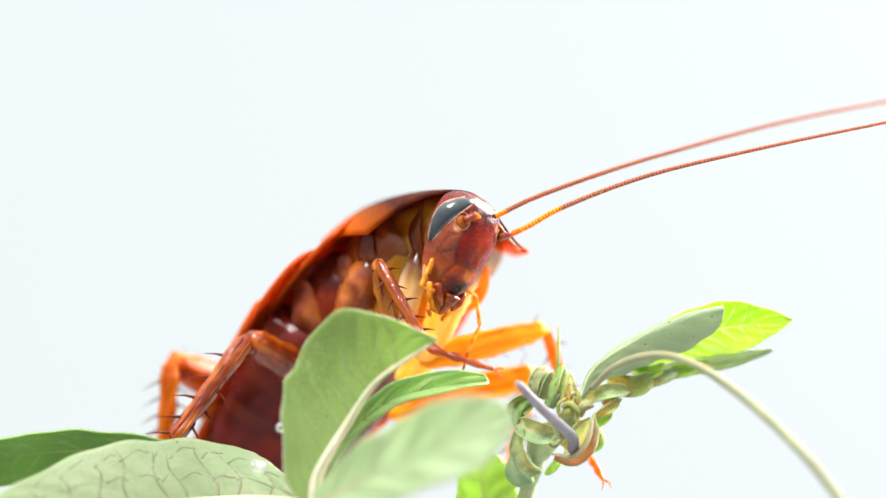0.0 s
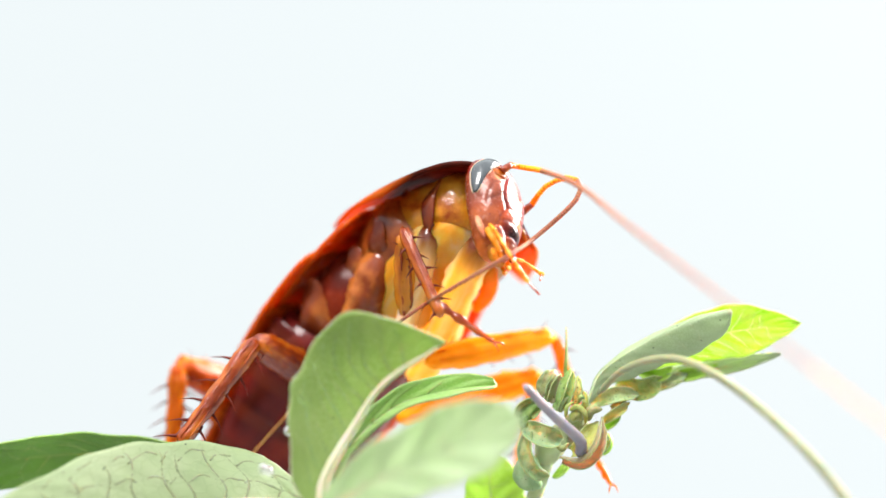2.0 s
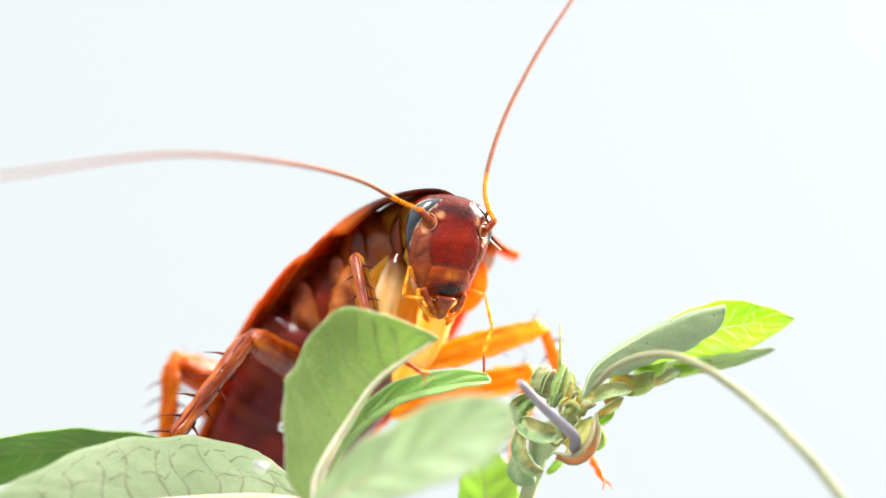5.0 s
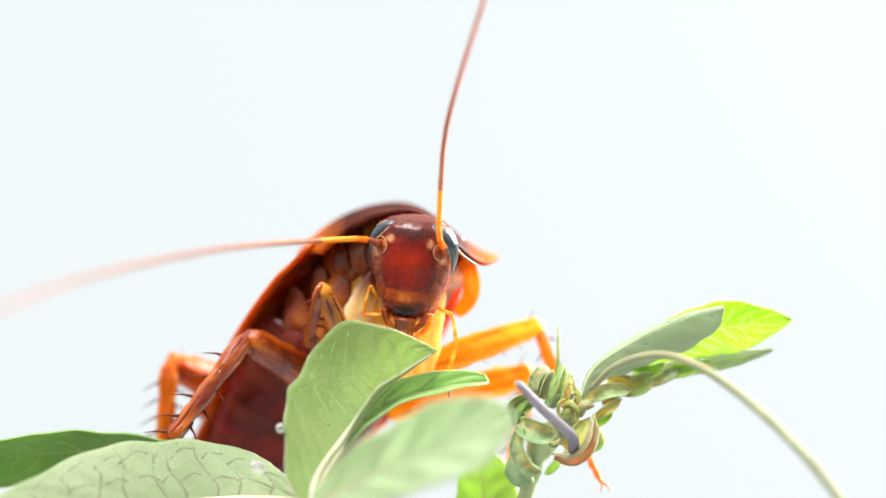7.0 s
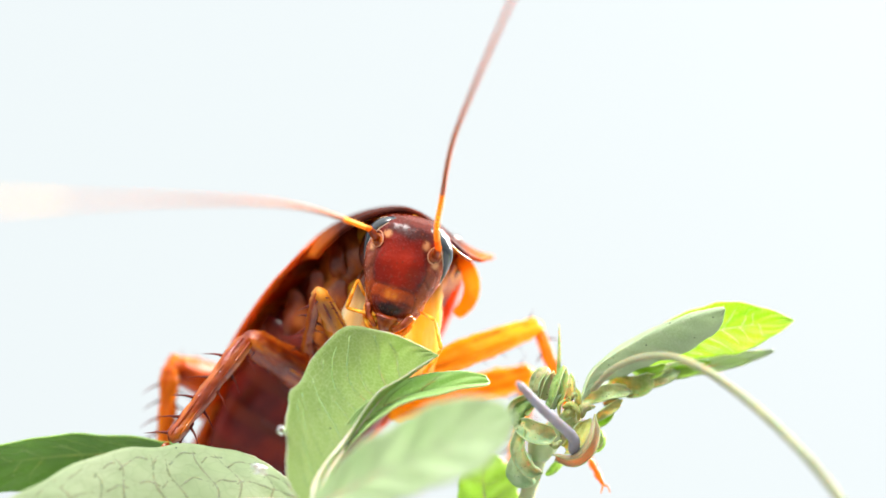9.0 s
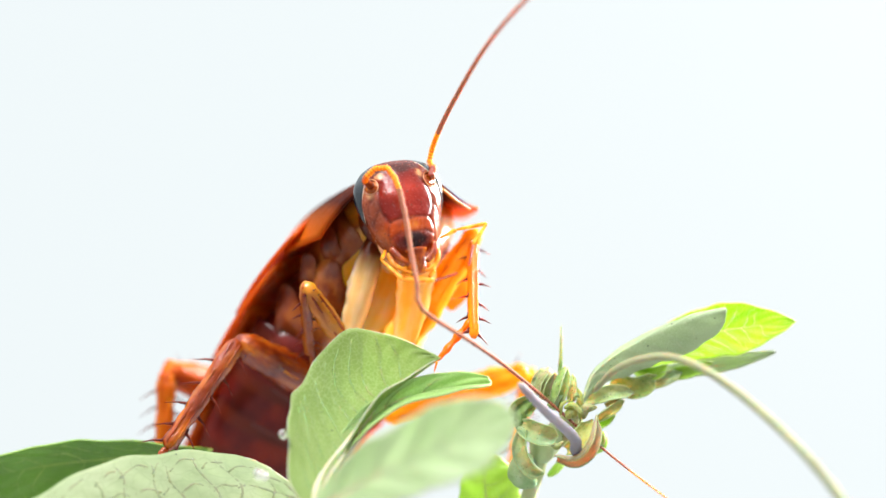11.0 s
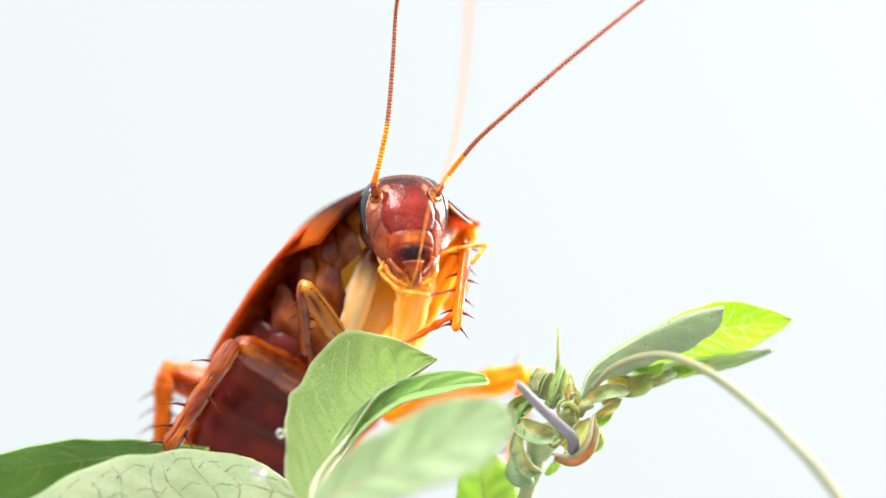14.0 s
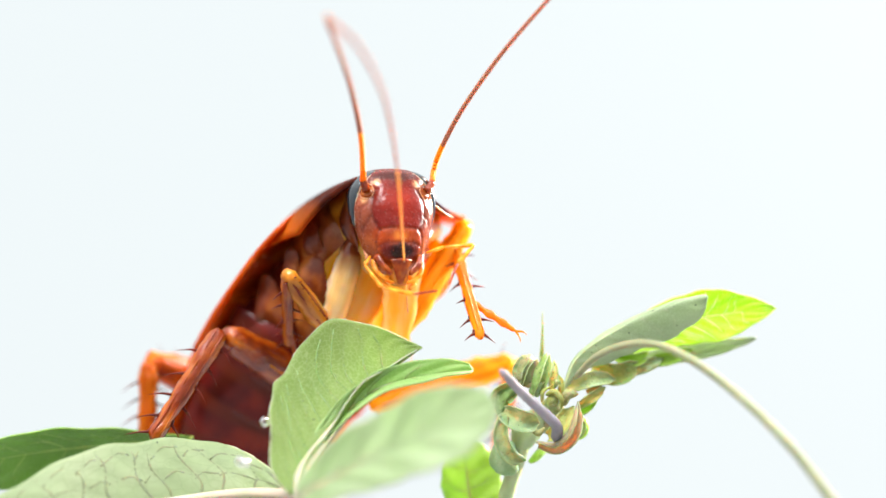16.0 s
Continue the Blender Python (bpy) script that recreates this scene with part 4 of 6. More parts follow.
def pigment(z, a):
    """Colour of the horny skin at a place of the face."""
    p = head_base(z, a)
    d = abs(math.degrees(a))
    wob = 0.16 * noise.noise(p * 1.7 + V((3, 1, 2))) + 0.08 * noise.noise(p * 4.1)
    c = V((0.115, 0.0045, 0.0010))

    def over(colour, amount):
        return c.lerp(V(colour), min(max(amount, 0), 1))

    step = lambda x, soft: 0.5 + 0.5 * math.tanh(x / soft)
    spot = lambda d0, z0, r, soft: step(r + wob * 0.5 - math.hypot((d - d0) * 0.031, z - z0), soft)
    c = over((0.20, 0.0095, 0.0015), spot(0, 0.2, 0.8, 0.4) * 0.8)
    c = over((0.075, 0.011, 0.005), step(z - 2.1 + wob, 0.12))
    c = over((0.030, 0.005, 0.003), step(z - 1.50 + wob, 0.08) * step(2.02 + wob - z, 0.08) * step(38 - d, 6) * 0.85)
    c = over((0.19, 0.045, 0.021), step((d - 42) * 0.031 + wob * 0.3, 0.07) * step(0.95 - z, 0.1) * step(z + 1.05, 0.15) * 0.85)
    c = over((0.25, 0.055, 0.014), step((d - 46) * 0.031 + wob * 0.3, 0.1) * step(-1.1 - z, 0.15) * 0.9)
    c = over((0.27, 0.036, 0.004), step(-1.02 + wob * 0.4 - z, 0.08) * step(46 - d, 8))
    c = over((0.50, 0.17, 0.018), spot(5, -1.42, 0.14, 0.14) * 0.7)
    c = over((0.085, 0.007, 0.004), spot(28, -2.1, 0.46, 0.14))
    c = over((0.016, 0.004, 0.004), step(0.62 + wob - math.hypot(d * 0.024, (z + 2.12) * 1.35), 0.10))
    c = over((0.42, 0.09, 0.014), step(-2.62 + wob * 0.3 - z, 0.08))
    c = over((0.40, 0.17, 0.07), step(0.14 + wob * 1.3 - math.hypot((d - 28) * 0.031, (z - 1.36) * 0.7), 0.05))
    c = over((0.48, 0.23, 0.10), spot(52, 0.58, 0.18, 0.05))
    c = over((0.22, 0.036, 0.014), spot(47, 0.98, 0.33, 0.06) * 0.7)
    c = over((0.05, 0.008, 0.005), spot(38, -0.62, 0.09, 0.05))
    for path, deep, wide in SEAMS:
        c = over((0.07, 0.010, 0.005), 0.7 * math.exp(-(near_line(path, z, d) / 0.045) ** 2))
    return c


def head_skin():
    bm = bmesh.new()
    tint = bm.verts.layers.float_color.new("pigment")
    sides, rows = 120, 84
    rr = []
    for i in range(rows + 1):
        # rows drawn closer together at the crown and the lip
        u = i / rows
        z = HEAD_RINGS[0][0] + (HEAD_RINGS[-1][0] - HEAD_RINGS[0][0]) * (0.65 * u + 0.35 * (0.5 - 0.5 * math.cos(u * math.pi)))
        ring = []
        for k in range(sides):
            a = k * math.tau / sides
            a = a if a <= math.pi else a - math.tau
            v = bm.verts.new(head_point(z, a))
            v[tint] = (*pigment(z, a), 1)
            ring.append(v)
        rr.append(ring)
    for a, b in zip(rr, rr[1:]):
        for k in range(sides):
            bm.faces.new((a[k], a[(k + 1) % sides], b[(k + 1) % sides], b[k]))
    for ring, lift in ((rr[0], 0.07), (rr[-1], -0.05)):
        mid = sum((v.co for v in ring), V((0, 0, 0))) / sides
        top = bm.verts.new(mid + V((0, 0, lift)))
        top[tint] = ring[0][tint]
        for k in range(sides):
            bm.faces.new((ring[k], ring[(k + 1) % sides], top))
    return bm


head = part("head", head_skin(), FACE, roach, "glossy mahogany head with tan cheeks and a dark lip", local=True)


def eye_grid(u, v):
    """A point of the kidney-shaped eye: u from its lower end to the crown, v across."""
    z = -0.42 + 2.62 * u
    mid = radians(91 - 13 * u - 34 * u ** 3)
    half = radians(10 + 14 * u) * math.sin(math.pi * (0.02 + 0.96 * u)) ** 0.4
    p = head_base(z, mid + half * v)
    out = V((p.x, p.y, (z - 0.4) * 0.35)).normalized()
    return p + out * (0.17 * max(1 - v * v, 0) ** 0.5 * math.sin(math.pi * (0.04 + 0.92 * u)) ** 0.5 - 0.02)


for sgn in (1, -1):
    bm = bmesh.new()
    flip = lambda p: V((p.x, sgn * p.y, p.z))
    grid = [[bm.verts.new(flip(eye_grid(i / 28, -1 + j / 8))) for j in range(17)] for i in range(29)]
    for r0, r1 in zip(grid, grid[1:]):
        for j in range(16):
            bm.faces.new((r0[j], r0[j + 1], r1[j + 1], r1[j]))
    # a closed back under the lens
    rim = [r[0] for r in grid] + grid[-1][1:] + [r[-1] for r in grid[-2::-1]] + grid[0][-2:0:-1]
    inner = [bm.verts.new(v.co * 0.9 + V((0.05, 0, 0.05))) for v in rim]
    for k in range(len(rim)):
        bm.faces.new((rim[k], rim[(k + 1) % len(rim)], inner[(k + 1) % len(rim)], inner[k]))
    part("eye", bm, EYE, head, "black kidney-shaped compound eye", local=True)
    for v, r in ((1.04, 0.06), (-1.05, 0.035)):
        part("eye_rim", rod([flip(eye_grid(u, v)) for u in (0.0, 0.12, 0.3, 0.5, 0.7, 0.86, 0.97)], r, r, 30, 7), EYE_RIM, head, "pale grey-tan rim of the eye", local=True)
    part("antenna_socket", egg((1.08, sgn * 1.42, 0.98), (0.34, 0.38, 0.12), (0.8, sgn * 0.55, 0.25)), LEG_RED, head, local=True)
    ring = []
    for k in range(9):
        a = math.tau * k / 8
        q = head_point(0.98 + 0.42 * math.sin(a), radians(47 + 13 * math.cos(a)))
        ring.append(flip(q) + V((0.02, sgn * 0.01, 0)))
    part("socket_rim", rod(ring, 0.03, 0.03, 40, 7), CHEEK, head, local=True)
PALP_LEN = (0.9, 1.5, 1.5, 1.2)
PALPS = {1: [], -1: []}
part("lip", rod([(1.12, 0, -2.45), (1.0, 0, -2.95), (0.82, 0, -3.35), (0.68, 0, -3.62)], 0.30, 0.10, 18, 14, 2.0, (1, 0, 0.3), lambda u: 1.0 - 0.35 * u), LEG_RED, head, "tapered amber lip under a dark blot", local=True)
part("lower_lip", rod([(0.3, 0, -2.6), (0.45, 0, -3.2), (0.5, 0, -3.6)], 0.5, 0.3, 14, 12, 1.3, (1, 0, 0.2)), AMBER_LEG, head, local=True)
for sgn in (1, -1):
    part("mandible", rod([(0.75, sgn * 1.12, -2.2), (0.95, sgn * 0.86, -2.75), (0.95, sgn * 0.42, -3.2)], 0.24, 0.12, 14, 10, 0.8), LEG_RED, head, local=True)
    part("maxilla", rod([(0.35, sgn * 1.2, -2.3), (0.6, sgn * 1.1, -2.95), (0.75, sgn * 0.7, -3.4), (0.75, sgn * 0.3, -3.6)], 0.2, 0.09, 18, 10, 0.8), PALP, head, local=True)
    part("jaw_skin", egg((0.05, sgn * 1.25, -2.1), (0.25, 0.22, 0.7), (0.2, -sgn * 0.3, -1), point=0.4), CHEEK, head, local=True)
for sgn in (1, -1):
    for k in range(4):
        r, ln = (0.085, 0.09, 0.10, 0.08)[k], PALP_LEN[k]
        bm = rod([(0, 0, 0), (ln * 0.5, 0, 0), (ln, 0, 0)], r * 0.75, r * (1.25 if k < 3 else 0.7), 12)
        PALPS[sgn].append(part("palp", bm, PALP if k < 3 else LEG_RED, head, local=True))
    segs = [(0.4, sgn * 0.5, -3.1), (0.5, sgn * 0.8, -3.5), (0.6, sgn * 0.45, -3.85)]
    for k in range(2):
        a, b = V(segs[k]), V(segs[k + 1])
        part("lip_palp", rod([a, a.lerp(b, 0.5), b], 0.13, 0.1, 8), PALP, head, local=True)

# limbs
SPIKES = [(0.12, 10, 0.35), (0.30, -25, 0.35), (0.48, 20, 0.35), (0.66, -10, 0.35), (0.82, 15, 0.45), (0.95, -20, 0.6), (0.22, 170, 0.45), (0.42, 200, 0.45), (0.62, 165, 0.45), (0.80, 195, 0.5), (0.95, 180, 0.6)]


def make_leg(tag, lengths, fat, mats):
    """Coxa, thigh, shin and foot of one leg."""
    lc, lf, lt, ls = lengths
    slim = fat * (1.1 if tag == "right_front" else 0.8 if "front" in tag else 1.0)
    coxa = bone("coxa", lc, [0.5 * fat, 1.15 * fat, 1.3 * fat, 1.2 * fat, 1.0 * fat, 0.8 * fat], mats[0], flat=0.75)
    femur = bone("femur", lf, [0.5 * fat, 0.85 * fat, 0.78 * fat, 0.55 * fat], mats[1], flat=0.9)
    tibia = bone("tibia", lt, [k * fat * (1.1 if tag == "right_front" else 0.8 if "front" in tag else 1.0) for k in (0.40, 0.50, 0.42, 0.44, 0.38, 0.42)], mats[2], flat=0.85)
    spines(tibia, lt, SPIKES, (0.95 if "right" in tag else 0.75) * fat, 0.07)
    if tag == "right_front":
        spines(femur, lf, [(0.2 + 0.09 * k, 95 + 6 * (k % 2), 0.3) for k in range(9)], 0.62, 0.05)
    spines(femur, lf, [(0.45, 200, 0.4), (0.6, 190, 0.4), (0.75, 200, 0.4), (0.9, 30, 0.5)], 0.9 * fat, 0.04)
    for k, a in enumerate((60, 110, -70)):
        c, q = math.cos(radians(a)), math.sin(radians(a))
        part("ridge", rod([(0.2, c * 0.40 * slim, q * 0.46 * slim), (lt * 0.5, c * 0.36 * slim, q * 0.41 * slim), (lt * 0.96, c * 0.35 * slim, q * 0.40 * slim)], 0.07, 0.05, 14, 6), LEG_RED if tag in ("right_front", "right_mid") else mats[2] if k else ORANGE, tibia, local=True)
        part("ridge", rod([(0.5, c * 0.52 * fat, q * 0.58 * fat), (lf * 0.5, c * 0.70 * fat, q * 0.78 * fat), (lf * 0.95, c * 0.48 * fat, q * 0.52 * fat)], 0.11 if tag == "right_front" else 0.07, 0.05, 14, 6), LEG_RED if tag == "right_front" else mats[1] if k else ORANGE, femur, local=True)
    tarsus = bone("tarsus", ls, [0.2, 0.25, 0.15, 0.23, 0.15, 0.21, 0.13, 0.12], mats[3], flat=0.9)
    for s in (1, -1):
        part("claw", rod([(ls, 0, 0), (ls + 0.35, s * 0.15, 0.08), (ls + 0.5, s * 0.25, -0.2)], 0.07, 0.02, 8), mats[3], tarsus, local=True)
    return coxa, femur, tibia, tarsus


# feelers: many short rigid pieces
PIECE = 0.6
COUNT = 70
FEELERS = {}
for side in ("right", "left"):
    pieces = []
    for i in range(COUNT):
        f = i / COUNT
        r = 0.13 * (1 - f) ** 1.15 + 0.014
        bm = bmesh.new()
        pts, rad = [], []
        k = 4 if i > 1 else 2
        for a in range(k):
            if i < 2:
                for u in (0.0, 0.5, 0.98):
                    w = (i + (a + u) / k) / 2
                    pts.append(V(((a + u) / k * (PIECE + 0.06) - 0.03, 0, 0)))
                    rad.append(0.21 - 0.075 * w ** 0.8)
                continue
            for u, s in ((0.06, 0.80), (0.3, 1.0), (0.7, 1.04), (0.94, 0.84)):
                pts.append(V(((a + u) / k * (PIECE + 0.06) - 0.03, 0, 0)))
                rad.append(r * s)
        tube(bm, pts, rad, 8, 1.0, (0, 0, 1))
        pieces.append(part("feeler_piece", bm, FEELER if 1 < i < 6 else LEG_RED if i < 1 else ORANGE if i < 2 else FEELER_DARK if i < 40 else FEELER_TIP, roach, local=True))
    FEELERS[side] = pieces


# ---- what moves ----
def stage(m):
    """A pose in millimetres round the lens axis, turned into the cockroach's space."""
    r = m.copy()
    r.translation = (m.translation - V(ROOT)) * MM
    return r


def between(rows, t):
    """Values of rows at t, gliding."""
    if t <= rows[0][0]:
        return rows[0][1:]
    for a, b in zip(rows, rows[1:]):
        if t <= b[0]:
            f = (t - a[0]) / (b[0] - a[0])
            f = f * 0.5 + f * f * (3 - 2 * f) * 0.5
            return [p + (q - p) * f for p, q in zip(a[1:], b[1:])]
    return rows[-1][1:]


def pose_between(rows, t):
    if t <= rows[0][0]:
        return pose(*rows[0][1:])
    for a, b in zip(rows, rows[1:]):
        if t <= b[0]:
            f = (t - a[0]) / (b[0] - a[0])
            f = f * 0.5 + f * f * (3 - 2 * f) * 0.5
            return pose(*a[1:]).lerp(pose(*b[1:]), f)
    return pose(*rows[-1][1:])


def limb(a, b, up):
    """The pose of a piece that runs from a towards b."""
    x = (V(b) - V(a)).normalized()
    z = V(up) - x * V(up).dot(x)
    z.normalize()
    y = z.cross(x)
    m = Matrix((x, y, z)).transposed().to_4x4()
    m.translation = V(a)
    return m


def frame_from(f, side, at):
    """A section's pose from its forward and left directions."""
    x = V(f).normalized()
    y = V(side) - x * V(side).dot(x)
    y.normalize()
    m = Matrix((x, y, x.cross(y))).transposed().to_4x4()
    m.translation = V(at)
    return m


TIMES = [round(0.1 * i, 1) for i in range(161)]

LEG_ROWS = {}
FEEL_ROWS = {"right": [], "left": []}


def feel(side, t, *pts):
    FEEL_ROWS[side].append((t, pts))


# where the head, the chest, the limbs' joints and the feelers are, in seconds and millimetres
HEAD_ROWS = []
HEAD_ROWS.append((0, 0.63, -1.9, 0.34, -15.6, 15.1, -41))
HEAD_ROWS.append((0.5, 0.35, -1.89, 0.86, -21.2, 16.5, -42.9))
HEAD_ROWS.append((1, 0.37, -1.9, 1.7, -25.7, 9.7, -76.9))
HEAD_ROWS.append((1.5, 1.53, -1.91, 2.96, -43.22, 5.35, -70.73))
HEAD_ROWS.append((2, 1.89, -1.9, 1.98, -41.2, -13.7, -17))
HEAD_ROWS.append((2.5, 1.75, -1.89, 1.02, -36.8, -28.7, -34.1))
HEAD_ROWS.append((3, 1.8, -1.89, 1.06, -39.2, -26.4, -31.7))
HEAD_ROWS.append((3.5, 1.64, -1.89, 1.05, -17.3, -36.7, -48.7))
HEAD_ROWS.append((4, 0.69, -1.9, 0.68, -10.8, 1.8, -61))
HEAD_ROWS.append((6.5, -1.13, -1.91, -0.78, -5, 4.6, -77.8))
HEAD_ROWS.append((7, -1.5, -1.9, -0.74, -7, 10, -98.2))
HEAD_ROWS.append((7.5, -2.02, -1.9, -0.91, -13, -2.3, -100.7))
HEAD_ROWS.append((8, -2.19, -1.9, -0.92, -15.8, 1.4, -96.6))
HEAD_ROWS.append((8.5, -2.18, -1.9, -0.71, -15.7, 8.1, -94.4))
HEAD_ROWS.append((9, -1.95, -1.9, -0.76, -16.5, 3, -97.8))
HEAD_ROWS.append((11.5, -2.24, -1.91, 2.48, 13.1, -26.6, -76.4))
HEAD_ROWS.append((12, -2.07, -1.92, 1.62, 22.9, -29.5, -90.2))
HEAD_ROWS.append((12.5, -2.08, -1.92, 1.49, 15.2, -23.2, -85.6))
HEAD_ROWS.append((13, -2.2, -1.92, 1.45, 9.8, -22.2, -80.5))
HEAD_ROWS.append((13.5, -1.96, -1.91, 1.53, 3.5, -16.4, -82.9))
HEAD_ROWS.append((14, -1.88, -1.9, 1.23, 2.6, -24.2, -80.7))
HEAD_ROWS.append((14.5, -1.45, -1.91, 0.96, -0.1, -24.1, -94.9))
HEAD_ROWS.append((15, -1.66, -1.91, 0.86, -0.1, -23.9, -83.7))
HEAD_ROWS.append((15.5, -2.33, -1.91, 1.08, -4.15, -15.55, -67.05))
HEAD_ROWS.append((16, -1.74, -1.91, 0.93, -1, -19.5, -74.3))
CHEST_ROWS = []
CHEST_ROWS.append((0, 0.06, 1.28, 1.25, -6.1, -2.4, -77.3))
CHEST_ROWS.append((0.5, -0.29, 1.27, 1.53, -4.4, -7.0, -78.7))
CHEST_ROWS.append((1, -0.64, 1.24, 1.94, -3.5, -8.4, -81.5))
CHEST_ROWS.append((1.5, 0.32, 1.3, 2.86, -17.1, -18.1, -80.5))
CHEST_ROWS.append((2, 0.38, 1.33, 2.12, -18.7, -13.5, -76.9))
CHEST_ROWS.append((2.5, -0.02, 1.42, 1.66, -17.0, -10.5, -80.7))
CHEST_ROWS.append((3, -0.06, 1.41, 1.59, -16.5, -10.5, -80.2))
CHEST_ROWS.append((3.5, -0.3, 1.39, 1.4, -13.9, -8.3, -83.0))
CHEST_ROWS.append((4, -0.28, 1.31, 1.52, -8.9, -7.4, -83.9))
CHEST_ROWS.append((6.5, -1.76, 1.4, 0.58, -2.6, 1.0, -84.4))
CHEST_ROWS.append((7, -2.01, 1.4, 0.50, -3.5, 1.5, -85.5))
CHEST_ROWS.append((7.5, -2.34, 1.35, 0.47, -0.6, -0.8, -85.6))
CHEST_ROWS.append((8, -2.35, 1.35, 0.48, -0.6, -0.8, -85.6))
CHEST_ROWS.append((8.5, -2.33, 1.35, 0.48, -0.6, -0.8, -85.2))
CHEST_ROWS.append((9, -2.36, 1.35, 0.49, -0.8, -0.9, -85.3))
CHEST_ROWS.append((11.5, -2.95, 1.22, 2.53, 12.7, -7.3, -73.3))
CHEST_ROWS.append((12, -2.94, 1.17, 2.07, 11.4, -4.8, -74.7))
CHEST_ROWS.append((12.5, -2.97, 1.21, 1.89, 7.8, -4.2, -78.3))
CHEST_ROWS.append((13, -2.92, 1.16, 1.78, 7.2, -4.8, -78.0))
CHEST_ROWS.append((13.5, -2.78, 1.2, 1.79, 8.2, -4.6, -76.4))
CHEST_ROWS.append((14, -2.61, 1.19, 1.68, 6.9, -5.3, -75.3))
CHEST_ROWS.append((14.5, -2.69, 1.2, 1.57, 5.2, -6.2, -75.8))
CHEST_ROWS.append((15, -2.73, 1.24, 1.54, 4.9, -5.6, -76.7))
CHEST_ROWS.append((15.5, -3.12, 1.23, 1.49, 5.7, -6.0, -79.6))
CHEST_ROWS.append((16, -2.72, 1.26, 1.47, 5.9, -4.9, -79.1))
LEG_ROWS["right_front"] = [
    (0, -2.41, 0, -4.85, -3.23, -2, -0.59, -0.78, -4, -4.71, 2.44, -4.5, -5.74),
    (0.5, -2.78, 0, -3.96, -3.82, -2, 1.03, -1.57, -5, 0.45, -1.02, -6, 1.76),
    (1, -2.73, 0, -3.9, -3.76, -2, 1.09, -1.2, -5, 0.51, 0.05, -6, 2.2),
    (1.2, -2.04, 0, -3.33, -2.54, -2, 2.06, -0.56, -6, 2.98, 0.23, -7, 2.94),
    (1.5, -1.09, 0, -2.34, -1.04, -3, 3.12, 0.31, -6, 2.45, 1.1, -6, 1.14),
    (1.7, -1.87, 0, -3.59, -1.65, -3, 2.06, -0.13, -5, -0.93, 1.44, -6, -1.97),
    (2, -2.24, 0, -3.53, -2.4, -2, 1.17, -0.76, -4, -2.38, 2.58, -5, -4.61),
    (2.5, -2.41, 0, -4.1, -2.62, -2, 0.47, -0.92, -4, -3, 2.5, -5, -4.93),
    (3, -2.44, 0, -4.15, -2.79, -2, 0.43, -1.03, -4, -3.04, 2.42, -5, -4.97),
    (3.5, -2.44, 0, -4.28, -2.93, -2, 0.31, -1.03, -4, -3.08, 2.45, -5, -5.03),
    (4, -2.58, 0, -4.48, -3.07, -2, 0.25, -1.16, -4, -3.33, 2.08, -5, -5.41),
    (5.2, -3.63, 0, -4.61, -4.64, -2, -0.43, -3.96, -4, -4.07, -2.3, -5, -5.34),
    (6.5, -5.02, 1.1, -4.96, -5.93, -2.4, -1.78, -6.79, 0.8, -4.35, -6.57, 1.5, -6.16),
    (9.2, -5.08, 1.1, -5.04, -6.18, -2.4, -2.06, -7, 0.8, -4.58, -6.63, 1.5, -6.39),
    (11.5, -5.15, 0.9, -4.88, -7.08, -2, -1.61, -7.08, 0.8, -4.53, -6.72, 1.5, -6.33),
    (14, -5.05, 0.9, -4.95, -6.94, -2, -1.68, -7.08, 0.8, -4.6, -6.57, 1.5, -6.41),
    (16, -5.05, 0.9, -4.91, -6.91, -2, -1.79, -7.15, 0.8, -4.76, -6.62, 1.5, -6.42)]
LEG_ROWS["left_front"] = [
    (0, -1.14, 1, -5.79, 5.49, 4, -4.28, 7.52, 3, -10.6, 8.21, 0.5, -11.82),
    (1.5, -0.82, 1, -5.14, 5.98, 4, -4.45, 7.55, 3, -10.59, 8.01, 0.5, -11.75),
    (2, -1.25, 1, -5.62, 5.53, 4, -4.49, 7.49, 3, -10.57, 8.15, 0.5, -11.82),
    (4, -1.31, 1, -5.85, 5.4, 4, -4.28, 7.49, 3, -10.66, 8.15, 0.5, -11.88),
    (6.5, -1.14, 1, -6.11, 5.04, 4, -4.16, 7.52, 3, -10.69, 8.15, 0.5, -12),
    (9.2, -1.2, 1, -6.2, 4.97, 4, -4.09, 7.51, 3, -10.66, 8.14, 0.5, -12.02),
    (10.3, -1.65, 0, -5.36, 2.73, 2, -1.09, 4.03, -1, -4.72, 6.01, -1, -6.7),
    (11.3, -2.32, 0, -4.83, 0.92, 2, 1.29, 0.45, -2, -2.82, -2.22, -3, -4.42),
    (12.5, -2.1, 0, -4.85, 1.12, 2, 0.74, 0.67, -2, -3.07, -2, -3, -4.64),
    (14, -2.07, 0, -4.89, 1.24, 2, 0.69, 0.72, -2, -3.11, -2.03, -3, -4.68),
    (15.5, -1.84, 0, -5.05, 0.92, 2, 0.27, 0.67, -2, -3.23, -1.76, -3, -5.11),
    (15.7, -1.8, 0, -5, 1.19, 2, -0.12, 1.42, -1, -3.23, 2.1, -2, -5.41),
    (16, -1.61, 0, -5.14, 1.39, 2, -0.32, 2.15, -1, -3.2, 3.95, -2, -4.35)]
